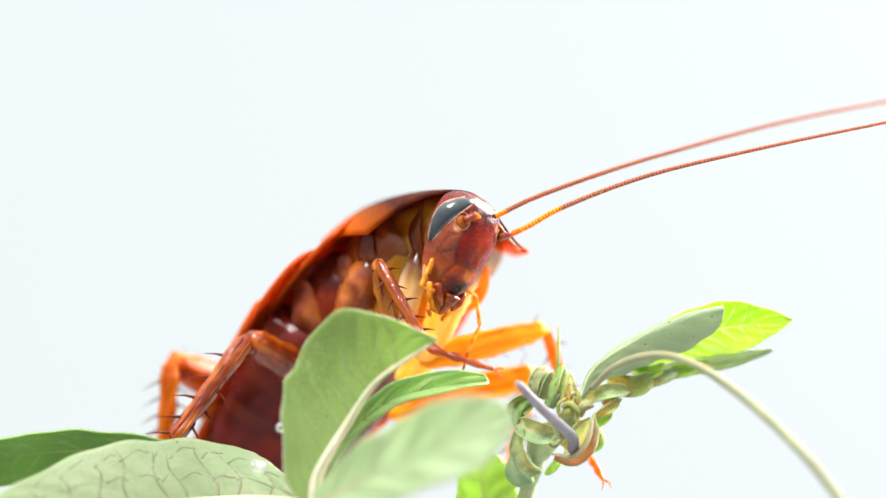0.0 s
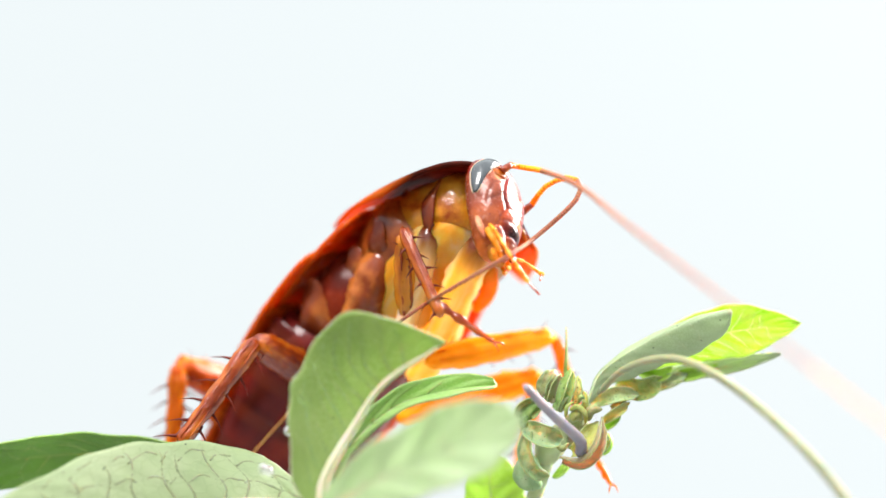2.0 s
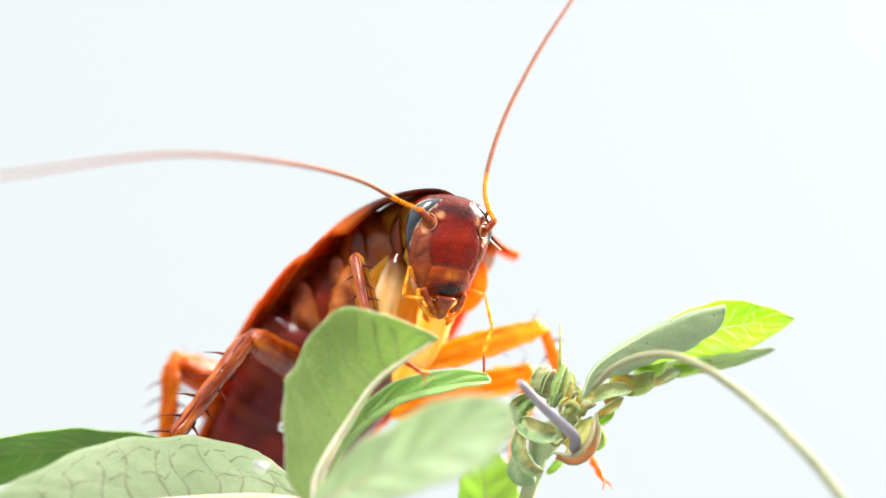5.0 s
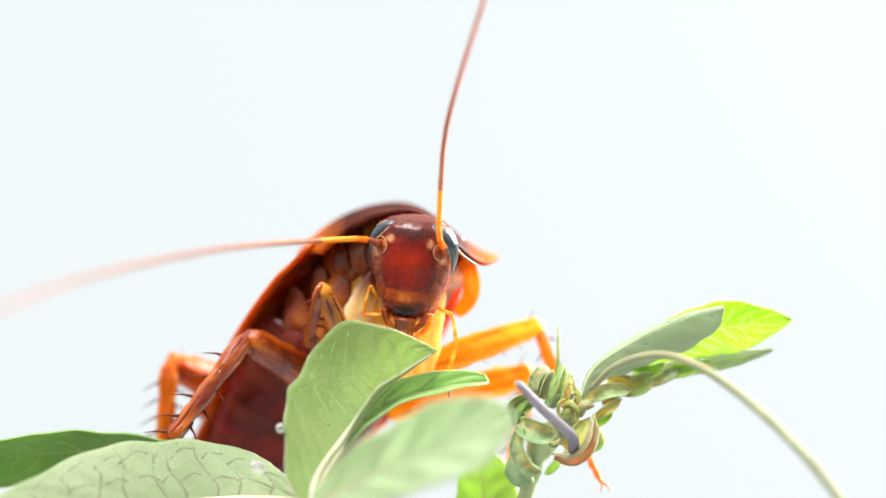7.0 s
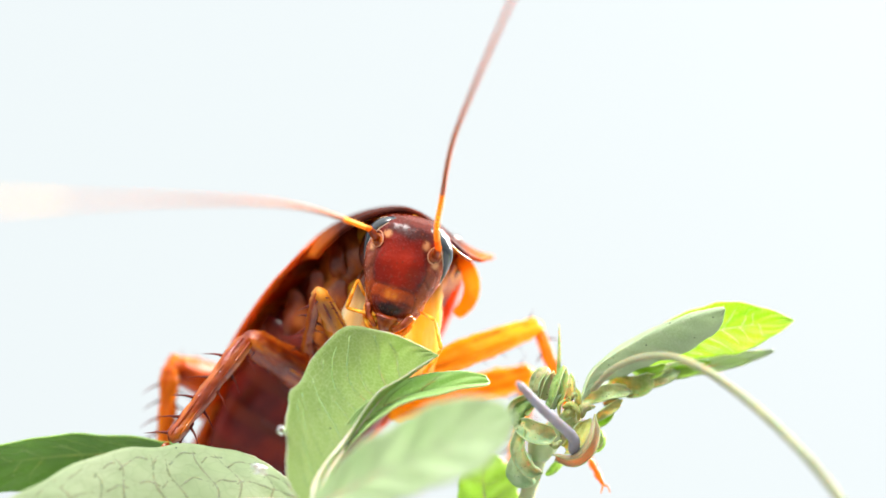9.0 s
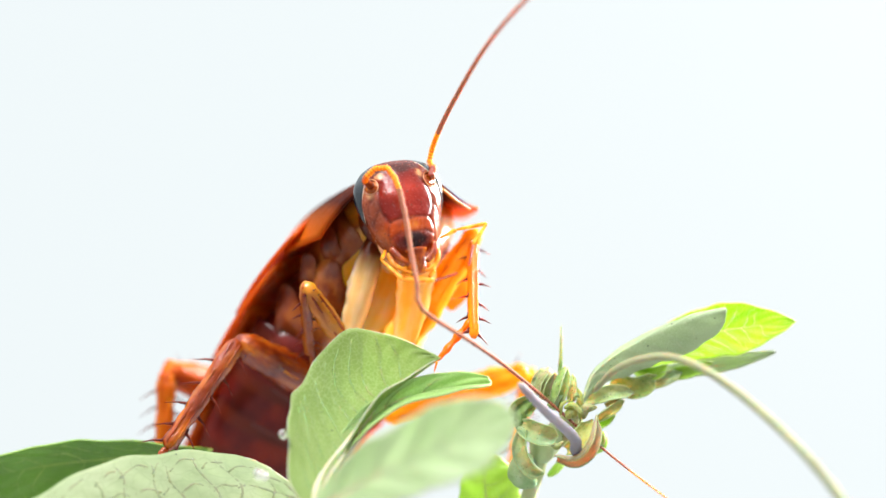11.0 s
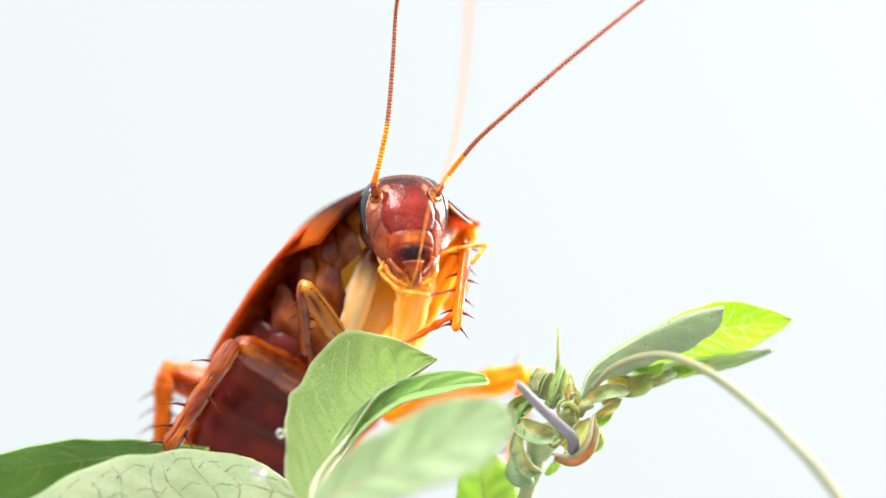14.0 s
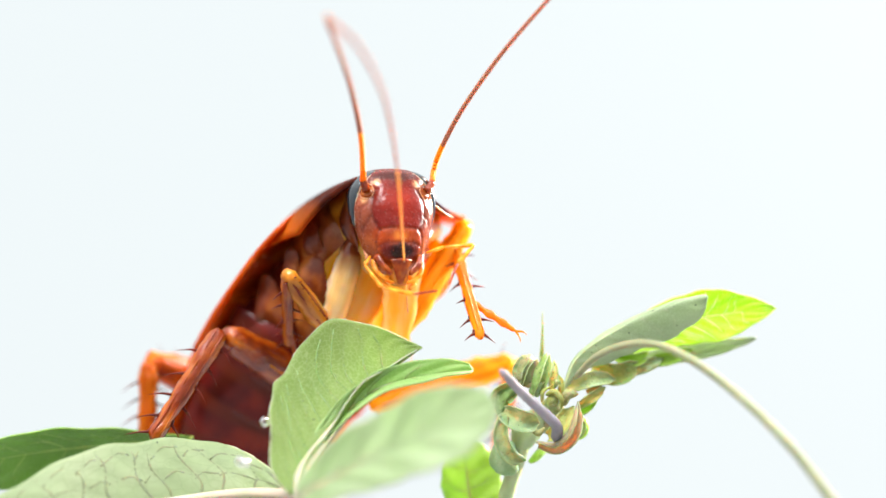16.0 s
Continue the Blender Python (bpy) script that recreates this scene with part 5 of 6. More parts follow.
LEG_ROWS["right_mid"] = [
    (0, -6.28, 5, -7.66, -9.87, 0, -4.48, -13.35, -2, -9.5, -14.94, -3, -11.23),
    (9.2, -6.5, 5, -7.63, -9.94, 0, -4.47, -13.55, -2, -9.55, -15, -3, -11.2),
    (11.5, -6.89, 5, -7.57, -10.65, 0, -4.62, -13.77, -2, -9.78, -15.07, -3, -11.42),
    (16, -6.49, 5, -8.12, -10.45, 0, -4.71, -13.63, -2, -10.14, -14.99, -3, -11.78)]
LEG_ROWS["left_mid"] = [
    (0, -2.81, 3, -8.8, 4.95, 5, -6.74, 3.87, 8, -11.49, 3.39, 8, -13.74),
    (9.2, -2.88, 3, -8.77, 4.89, 5, -6.7, 3.9, 8, -11.46, 3.32, 8, -13.7),
    (11.5, -3.26, 3, -8.86, 4.65, 5, -6.49, 3.81, 8, -11.4, 3.23, 8, -13.64),
    (16, -3.02, 3, -8.95, 4.8, 5, -6.74, 3.97, 8, -11.49, 3.33, 8, -13.74)]
LEG_ROWS["right_hind"] = [
    (0, -11.63, 10, -8.51, -14.8, 5, -6.13, -15.04, 4.5, -10.67, -15.3, 4, -13.32),
    (9.2, -11.7, 10, -8.47, -14.87, 5, -6.24, -15.11, 4.5, -10.63, -15.37, 4, -13.3),
    (11.5, -11.96, 10, -8.57, -15.21, 5, -6.59, -15.31, 4.5, -10.73, -15.46, 4, -13.39),
    (16, -11.86, 10, -8.84, -15.11, 5, -6.74, -15.16, 4.5, -10.97, -15.36, 4, -13.63)]
feel("right", 0, (1.84, -2, 1.28), (3.73, -3, 2.17), (6.11, -4, 3.05), (8.41, -5, 3.8), (10.37, -6, 4.35), (12.79, -7, 5), (15.62, -8, 5.66), (19.56, -9, 6.39))
feel("right", 0.5, (0.7, -2, 2.56), (0.82, -5.25, 3.77), (1.03, -8.5, 5.59), (1.15, -11.75, 8.15), (1.14, -15, 9.94))
feel("right", 1, (-0.77, -2.5, 3.62), (-2.67, -3.42, 3.95), (-5.16, -4.33, 3.9), (-8.85, -5.25, 3.6), (-12.41, -6.17, 3), (-15.87, -7.08, 2.16), (-19.92, -8, 0.81))
feel("right", 1.2, (0.41, -2, 5.12), (-0.03, -4, 6.32), (-0.82, -6, 8.23), (-2.31, -8, 11.26))
feel("right", 1.5, (2.01, -2, 5.67), (2.7, -2, 7.07), (3.68, -2, 9.29), (4.24, -2, 12.36))
feel("right", 1.8, (3.04, -2, 5.03), (4.4, -4.5, 4.85), (6.55, -7, 4.01), (8.77, -9.5, 2.37), (11.72, -12, -0.1))
feel("right", 2, (3.4, -2, 4.1), (4.35, -4.5, 3.73), (5.7, -7.4, 2.87), (7.17, -12, 1.11), (10.18, -16.5, -1.76))
feel("right", 2.3, (1.77, -2, 4.38), (1.77, -2, 8.28), (1.85, -2, 12.46))
feel("right", 2.5, (1.37, -2, 4.38), (1, -2, 5.49), (0.03, -2, 8.28), (-0.81, -2, 10.79), (-1.51, -2, 12.46))
feel("right", 3, (1.95, -2, 4.06), (2.21, -10, 4.51), (3.07, -10, 5.78), (3.31, -26, 5.12))
feel("right", 3.3, (1.11, -2, 4.26), (-0.33, -3.33, 6.09), (-2.46, -4.67, 9.17), (-3.72, -6, 11.61))
feel("right", 3.5, (0.84, -2, 3.37), (0.58, -6, 3.56), (0.12, -13, 3.75), (-0.33, -30, 2.78))
feel("right", 3.8, (-0.28, -2, 2.78), (-1.56, -6.5, 3.25), (-4.59, -11, 3.86), (-8.69, -15.5, 4.12), (-16.12, -20, 4.59))
feel("right", 4, (-0.56, -2.5, 1.88), (-2.69, -4.57, 1.55), (-4.94, -6.64, 0.9), (-7.28, -8.71, -0.48), (-9.45, -10.79, -2.21), (-11.46, -12.86, -3.72), (-13.29, -14.93, -5.16), (-14.95, -17, -6.61))
feel("right", 4.2, (0.02, -2, 2.43), (-1.19, -6, 2.49), (-4.65, -10, 2.19), (-8.92, -14, 0.89), (-15.91, -18, -0.66))
feel("right", 5, (-1.87, -2, 1.93), (-3.89, -5.5, 2.89), (-7.17, -9, 3.48), (-11.45, -12.5, 3.51), (-17.37, -16, 2.41))
feel("right", 5.7, (-2.66, -2, 1.38), (-4.9, -5.5, 2.63), (-8.38, -9, 2.74), (-12.59, -12.5, 1.87), (-17.33, -16, -0.01))
feel("right", 6.3, (-2.59, -3, 0.41), (-3.68, -7.75, 0.25), (-5.28, -12.5, -0.71), (-8.28, -17.25, -2.59), (-12.22, -22, -5.48))
feel("right", 6.5, (-2.54, -4, -0.81), (-3.1, -9, -2.12), (-3.73, -16, -3.97), (-4.01, -24, -5.62), (-3.97, -30, -6.83))
feel("right", 6.7, (-4.01, -2, 0.84), (-4.88, -5.2, 1.6), (-6.66, -8.4, 2.02), (-9.17, -11.6, 2.63), (-13.18, -14.8, 2.82), (-16.65, -18, 2.76))
feel("right", 7, (-4.11, -3.5, 0.45), (-6.67, -6.6, 0.28), (-9.17, -10.2, 0.01), (-11.85, -13.8, -0.58), (-14.1, -17.4, -1.3), (-15.48, -21, -2.11))
feel("right", 7.3, (-4.19, -3.5, 0.43), (-4.76, -6.75, 0.93), (-6.91, -10.5, 1.73), (-10.93, -14.75, 2.06), (-16.32, -19, 1.99))
feel("right", 7.5, (-4.19, -3.5, 0.7), (-4.81, -6.1, 1.13), (-6.19, -8, 2.06), (-7.81, -11, 2.68), (-11.07, -14, 3.74), (-16.97, -17, 4.8))
feel("right", 7.8, (-4.2, -3.5, 0.44), (-5.62, -8.75, 0.28), (-7.81, -14.5, -0.88), (-10.14, -20.75, -2.19), (-13.72, -27, -4.88))
feel("right", 8, (-4.12, -3.5, 0.79), (-5.09, -7.33, 2.27), (-6.42, -11.67, 3.51), (-8.28, -16, 4.66), (-10.46, -20.33, 5.69), (-13, -24.67, 6.5), (-12.98, -29, 6.25))
feel("right", 8.3, (-4.04, -2, 1.43), (-4.06, -2.5, 3.08), (-4.2, -3, 6.63), (-4.35, -3.5, 8.54), (-5, -4, 11.94))
feel("right", 8.5, (-4.09, -3.5, 0.91), (-5.23, -7.7, 2.33), (-6.49, -10.1, 3.22), (-7.68, -12.2, 3.94), (-10.78, -15.6, 5.59), (-14.26, -19, 7.32))
feel("right", 8.8, (-3.97, -3.5, 0.73), (-4.45, -8.75, 0.84), (-6.9, -11, 0.76), (-12.14, -14.75, -0.41), (-16.36, -19, -1.84))
feel("right", 9, (-3.83, -3.5, 0.82), (-5.35, -8.2, 1.42), (-7.07, -13.4, 1.63), (-9.88, -18.6, 1.54), (-11.96, -23.8, 1.32), (-13.01, -29, 1.1))
feel("right", 9.2, (-3.89, -5, 0.59), (-4.33, -10, 0.25), (-4.43, -22, -0.74), (-4.06, -35, -1.67))
feel("right", 10.2, (-3.78, -3, 2), (-5.01, -4.75, 2.75), (-5.77, -8, 0.58), (-4.45, -12, -1.83), (-2.08, -12, -4.2))
feel("right", 11.3, (-3.7, -4, 3.62), (-2.67, -4, 4.02), (-1.86, -4, 3.35), (-1.18, -4, 1.73), (-0.78, -4, -0.17), (-0.56, -4, -1.52), (-0.38, -3.5, -2.62), (2.29, -2, -4.07), (4.81, 1, -5.97), (8.86, 3.5, -9.37), (14.3, 6, -13.15))
feel("right", 11.5, (-3.16, -4, 3.89), (-2.67, -4.2, 4.2), (-2.07, -4.3, 4.14), (-1.53, -4.3, 3.55), (-1.1, -4.3, 2.66), (-0.84, -4.3, 1.59), (-0.73, -4.2, 0.38), (-0.54, -4, -1.03), (0.11, -3.5, -2.64), (1.86, -2, -4.35), (4.36, 1, -6.26), (8.4, 3.5, -9.67), (13.83, 6, -13.46))
feel("right", 12, (-4.42, -3, 3.13), (-5.19, -3, 4.22), (-6.15, -3, 5.6), (-6.65, -3.2, 6.54), (-6.59, -3.3, 6.94), (-6.12, -3.3, 6.99), (-5.16, -3.4, 6.11), (-4.05, -3.6, 4.59), (-2.95, -3.9, 3.35), (-2.13, -4.2, 1.99), (-1.32, -4.3, 0.64), (-0.89, -4.2, -0.43), (-0.68, -3.9, -1.79), (-0.35, -3.6, -2.61), (0.3, -3, -3.4), (2.29, -1, -5.12), (4.57, 1.5, -7.06), (6.27, 2.5, -8.26), (8.46, 3.5, -9.52), (12.02, 5, -11.71))
feel("right", 12.5, (-4.56, -3, 3.65), (-5.02, -3, 4.34), (-6.26, -3, 5.85), (-7.36, -3, 7.5), (-7.69, -3, 8.87), (-7.05, -3.3, 9.51), (-5.93, -3.6, 9.2), (-4.54, -4, 7.38), (-3.14, -5, 4.61), (-1.93, -5.5, 1.93), (-1.14, -5, -0.45), (-0.99, -3, -2.39), (-0.37, 0, -4.22), (1.83, 2, -6.11), (4.01, 4, -7.5))
feel("right", 13, (-4.31, -3, 3.62), (-4.61, -3, 4.45), (-5.35, -3, 6.1), (-6.18, -3, 8.02), (-7, -3, 9.94), (-6.81, -3.5, 10.95), (-5.81, -4, 11.28), (-4.43, -4.5, 9.85), (-2.64, -5.5, 5.87), (-1.7, -6, 2.94), (-1.2, -5, 0.32), (-1.1, -3, -1.87), (-0.43, 0, -3.96), (1.95, 3, -6.23))
feel("right", 13.5, (-3.63, -3, 3.29), (-3.68, -3, 5.1), (-3.93, -3, 7.68), (-4.4, -3, 10.26), (-4.38, -4, 11.37), (-3.88, -6, 11.65), (-3.05, -8, 11.67), (-2.07, -10, 10.92), (-1.17, -12, 9.43), (-0.7, -13, 7.08), (-0.64, -10, 4.56), (-0.78, -7, 2.37), (-1.01, -4, -0.06))
feel("right", 14, (-3.13, -3, 3.88), (-2.94, -3, 4.71), (-2.64, -3, 6.36), (-2.39, -3, 9.38), (-2.14, -4, 11.94), (-1.08, -10, 13.3), (0.36, -15, 12.17), (1.03, -15, 9.92), (0.68, -11, 5.59), (0.15, -9, 3.53), (-0.62, -7, 1.84), (-1.17, -5, -0.76), (-1.6, -4, -1.99))
feel("right", 14.5, (-3.05, -3, 3.84), (-2.91, -3, 4.67), (-2.64, -3, 6.31), (-2.31, -3, 9.33), (-2.06, -4, 11.63), (-1.25, -10, 13.26), (0.41, -17, 11.69), (0.84, -17, 9.31), (0.76, -15, 7.87), (0.1, -11, 4.59), (-0.41, -8, 2.03), (-0.96, -5, -1.07))
feel("right", 15, (-2.8, -3, 3.04), (-2.74, -3, 5.31), (-2.57, -4, 7.77), (-2.36, -6, 9.67), (-2.1, -8, 10.38), (-1.52, -10, 10.33), (-0.63, -13, 9.32), (0.17, -16, 7.64), (0.69, -17, 5.96), (0.76, -15, 4.6), (0.48, -11, 2.96), (-0.08, -8, 1.03), (-0.72, -5, -0.17))
feel("right", 15.5, (-3.84, -3, 4.09), (-4.33, -3.2, 5.59), (-4.94, -3.8, 7.84), (-5.76, -5, 10.36), (-5.35, -8, 12.41), (-4.01, -12, 11.61), (-3.1, -13, 8.6), (-2.77, -11.5, 5), (-2.39, -10, 2.43), (-1.95, -7, 0.23), (-1.69, -5, -1.22))
feel("right", 16, (-3.02, -3.5, 2.61), (-3.08, -5, 4.54), (-3.33, -8, 6.35), (-3.67, -10.5, 7.67), (-4.09, -13, 8.9), (-3.73, -15, 8.42), (-2.83, -15, 7.65), (-1.98, -13.5, 6.24), (-1.59, -11, 4.84), (-1.3, -8, 2.55), (-1.11, -4, -1.06))
feel("left", 0, (4.13, -1, 1.07), (6.06, -1.5, 2.13), (10.2, -2, 3.65), (15.66, -2.5, 4.95), (21.53, -3, 6.15))
feel("left", 0.5, (3.25, -1, 1.89), (3.97, 1.83, 2.41), (6.75, 4.67, 4.62), (10.39, 7.5, 7.17), (15, 10.33, 9.46), (21.03, 13.17, 12.44), (27.56, 16, 15.42))
feel("left", 1, (2.56, -2, 2.06), (2.36, -9.33, 2.83), (2.97, -12, 3.18), (3.56, -24, 2.61))
feel("left", 1.2, (3.45, -2, 2.61), (3.96, -5, 2.23), (3.79, -15, 1.43), (2.88, -28, 0.75))
feel("left", 1.5, (3.82, -2, 2.05), (3.91, -5, 1.29), (3.2, -6, 0.62), (2.02, -6, 0.62), (0.45, -5, 1.03), (-2.48, -5, -0.97), (-5.45, -4.5, -2.86), (-10.79, -3, -6.77))
feel("left", 1.8, (4.01, -2, 2.94), (4.84, -4, 3.13), (4.43, -4, 2.04), (2.77, -5, 0.95), (0.11, -5, -0.78), (-2.56, -5, -2.25), (-5.66, -3, -4.24), (-10.79, 0, -9.02))
feel("left", 2, (4.58, -1, 3.17), (5.68, -1.44, 3.63), (6.25, -1.89, 3.27), (5.88, -2.33, 2.36), (3.91, -2.78, 0.61), (2.58, -5, -0.21), (0.05, -5, -1.68), (-2.14, -3, -3.1), (-6.93, 1, -6.78), (-11.32, 3, -11.47))
feel("left", 2.3, (4.28, -1, 3.03), (5.67, -1.33, 5.54), (7.88, -1.67, 8.32), (9.1, -2, 9.25), (9.33, -2.33, 8.51), (7.76, -2.67, 5.71), (5.26, -3, 2.66), (3.18, -3.33, 0.46), (1.74, -1, -1.22), (-1.12, 1, -4.16))
feel("left", 2.5, (4.21, -1.2, 2.45), (4.59, -1.38, 4.3), (5.89, -1.56, 6.92), (8.2, -1.74, 9.86), (9.48, -1.92, 11.34), (10.24, -2.1, 11.7), (10.32, -2.28, 11), (8.74, -2.46, 7.79), (6.13, -2.64, 3.88), (4.49, -2.82, 1.15), (2.5, -3, -0.91))
feel("left", 3, (3.91, -1.2, 2.69), (4.23, -1.38, 3.92), (5.01, -1.56, 6.55), (6.31, -1.74, 9.83), (7.46, -1.92, 12.42), (8.05, -2.1, 13.22), (8.34, -2.28, 12.36), (7.21, -2.46, 9.06), (5.26, -2.64, 4.18), (3.95, -2.82, 1.26), (2.05, -3, -0.94))
feel("left", 3.3, (3.88, -1.2, 2.62), (4.15, -1.38, 3.85), (4.92, -1.56, 6.47), (6.28, -1.74, 9.75), (7.63, -1.92, 12.35), (8.14, -2.1, 13.15), (8.42, -2.28, 12.28), (7.29, -2.46, 9.26), (5.34, -2.64, 4.6), (3.92, -2.82, 1.18), (2.13, -3, -1.02))
feel("left", 3.5, (3.77, -1.2, 2.56), (3.98, -1.38, 3.79), (4.81, -1.56, 6.08), (6.11, -1.74, 9.03), (7.74, -1.92, 12.29), (8.19, -2.1, 13.09), (8.42, -2.28, 12.23), (7.35, -2.46, 9.6), (5.4, -2.64, 5.02), (3.9, -2.82, 1.13), (2.19, -3, -1.07))
feel("left", 3.8, (3.45, -1, 3.11), (3.87, 0, 4.59), (4.95, 1, 8.44), (6.79, 2, 12.99))
feel("left", 4, (3.17, -1, 2.8), (3.51, 0.25, 4.29), (4.4, 1.5, 7.01), (6.27, 2.75, 10.71), (7.59, 4, 13.33))
feel("left", 4.2, (3.13, -1, 2.52), (4.36, 0.67, 6.06), (6.25, 2.33, 9.47), (9.43, 4, 13.33))
feel("left", 5, (1.78, -1, 2.81), (2.68, 0.33, 6.04), (4.49, 1.67, 9.68), (6.68, 3, 13.16))
feel("left", 5.7, (1.12, -1, 2.25), (1.86, 0.33, 5.76), (3.36, 1.67, 9.69), (5.82, 3, 13.17))
feel("left", 6.3, (0.87, -1, 1.41), (1.45, 0, 3.73), (1.91, 1, 5.53), (3.41, 2, 9.15), (5.26, 3, 13.17))
feel("left", 6.5, (0.68, -1, 1.13), (0.9, 0.75, 2.03), (1.67, 2.5, 4.16), (3.23, 4.25, 6.7), (6.74, 6, 11.85))
feel("left", 6.7, (0.45, -1, 0.85), (0.9, 0.75, 2.62), (2.26, 2.5, 5.66), (5.36, 4.25, 10.36), (9.23, 6, 13.73))
feel("left", 7, (-0.19, -4.6, 0.55), (-0.15, -4.85, 2.15), (0.06, -5.5, 5.03), (0.58, -7.75, 7.15), (1.79, -10, 10.82))
feel("left", 7.3, (-0.4, -4.6, 0.56), (-0.34, -4.85, 2.16), (0.01, -5.5, 5.04), (0.32, -7.75, 7.41), (0.81, -10, 10.83))
feel("left", 7.5, (-0.65, -4.6, 0.83), (-0.55, -4.85, 2.16), (-0.2, -5.5, 5.05), (0.45, -7.75, 7.42), (1.3, -10, 10.83))
feel("left", 7.8, (-0.6, -4.6, 0.83), (-0.43, -4.85, 2.17), (0.06, -8.5, 4.81), (1.01, -12.25, 7.59), (2.28, -16, 9.74))
feel("left", 8, (-0.53, -4.6, 0.83), (-0.27, -4.8, 1.9), (0.05, -7, 3.39), (0.79, -10, 5.43), (1.93, -13, 8.42), (2.72, -16, 9.74))
feel("left", 8.3, (-0.42, -4.6, 0.84), (-0.17, -4.85, 2.44), (0.56, -8.5, 5.57), (1.71, -12.25, 8.06), (2.71, -16, 9.74))
feel("left", 8.5, (-0.35, -4.6, 0.84), (-0.1, -4.8, 1.91), (0.22, -7, 3.9), (1.03, -10, 5.43), (2.39, -13, 8.43), (3.14, -16, 9.74))
feel("left", 8.8, (-0.34, -4.6, 0.85), (-0.03, -6, 2.67), (0.52, -11, 5.83), (1.59, -16, 9.75))
feel("left", 9, (-0.38, -4.6, 0.86), (-0.15, -4.85, 2.19), (0.33, -7, 4.69), (1.25, -10, 6.92), (2.6, -13, 9.83))
feel("left", 9.2, (-0.3, -4.6, 0.86), (-0.03, -4.85, 1.92), (1.62, -8, 4.88), (3.92, -11.5, 7.95), (6.61, -15, 9.94))
feel("left", 10.2, (-0.64, -1, 2.35), (-0.07, -2, 4.54), (1.72, -3, 8.04), (4.39, -4, 11.98))
feel("left", 11.3, (-0.96, -1, 5.06), (0.3, -4.67, 7.06), (1.8, -8.33, 8.93), (4.06, -12, 10.53))
feel("left", 11.5, (-0.68, -1, 5.15), (1.07, -5.33, 7.05), (3.24, -9.67, 8.64), (6.23, -14, 10.16))
feel("left", 12, (-0.76, -1.5, 3.9), (-0.39, -1.86, 4.86), (0.3, -2.21, 6.22), (1.55, -2.57, 8.12), (3.05, -2.93, 9.86), (4.4, -3.29, 11.04), (5.73, -3.64, 12.06), (7.32, -4, 13.35))
feel("left", 12.5, (-0.37, -1, 4.04), (0.19, -2.4, 4.93), (1.41, -3.8, 6.46), (3.5, -5.2, 8.18), (6.02, -6.6, 10.07), (8.68, -8, 11.24))
feel("left", 13, (-0.28, -1, 4.02), (0.14, -2.25, 4.64), (1.23, -3.5, 5.91), (3.07, -4.75, 7.81), (6.95, -6, 10.93))
feel("left", 13.5, (-0.08, -1, 3.96), (0.33, -2, 4.6), (1.43, -3, 5.96), (3.03, -4, 7.57), (5.64, -5, 9.72), (8.44, -6, 11.66))
feel("left", 14, (0.17, -1, 3.58), (0.72, -2, 4.22), (1.54, -3, 5.12), (2.87, -4, 6.26), (5.75, -5, 8.69), (9.07, -6, 11.31))
feel("left", 14.5, (0.4, -1, 3.45), (1.08, -2.25, 4.3), (2.43, -3.5, 5.86), (4.52, -4.75, 8.02), (9.15, -6, 11.27))
feel("left", 15, (0.31, -1, 3.51), (0.86, -2.25, 4.28), (2.34, -3.5, 5.83), (4.44, -4.75, 7.72), (8.02, -6, 10.46))
feel("left", 15.5, (-0.01, -1, 3.79), (0.46, -2.25, 4.55), (1.6, -3.5, 5.97), (3.82, -4.75, 8.39), (6.69, -6, 11.24))
feel("left", 16, (0.22, -1, 3.28), (0.65, -2.25, 4.33), (1.7, -3.5, 6.16), (3.5, -4.75, 8.58), (5.7, -6, 11.04))

LEGS = {}
COXAE = {"right_front": (0, 1.3, -1.3, -1.2), "left_front": (0, 2.0, 1.3, -1.0), "right_mid": (1, 1.0, -2.6, -2.0), "left_mid": (1, 1.0, 2.2, -2.0), "right_hind": (3, -3, -2.6, -1.5)}
# lit side put into the colours: left legs brighter than their right twins
LEG_LOOK = {"right_front": (0.72, (CREAMY, AMBER_LEG, LEG_RED, LEG_RED)), "left_front": (1.0, (HONEY_HIP, AMBER_LIT, ORANGE, ORANGE)),
            "right_mid": (1.25, (LOBE, LEG_RED, LEG_RED, LEG_RED)), "left_mid": (1.2, (HONEY, AMBER_LIT, AMBER_LIT, AMBER_LIT)),
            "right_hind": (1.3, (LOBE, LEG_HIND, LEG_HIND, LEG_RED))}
for key, (fat, mats) in LEG_LOOK.items():
    r = LEG_ROWS[key][0]
    j = [V(r[1 + 3 * i:4 + 3 * i]) for i in range(4)]
    LEGS[key] = make_leg(key, (6.7 if "front" in key else 6.5, (j[1] - j[0]).length, (j[2] - j[1]).length, (j[3] - j[2]).length), fat, mats)

BELLY = frame_from((0.45, -0.35, 0.82), (0.85, 0.45, -0.27), V((-5.50, 7.00, -5.02)) - V((0.85, 0.45, -0.27)).normalized() * 0.65)


BELLY_ROWS = [(0, 0, 0), (9.2, 0, 0), (11.3, -0.7, -0.15), (16, -0.7, -0.15)]


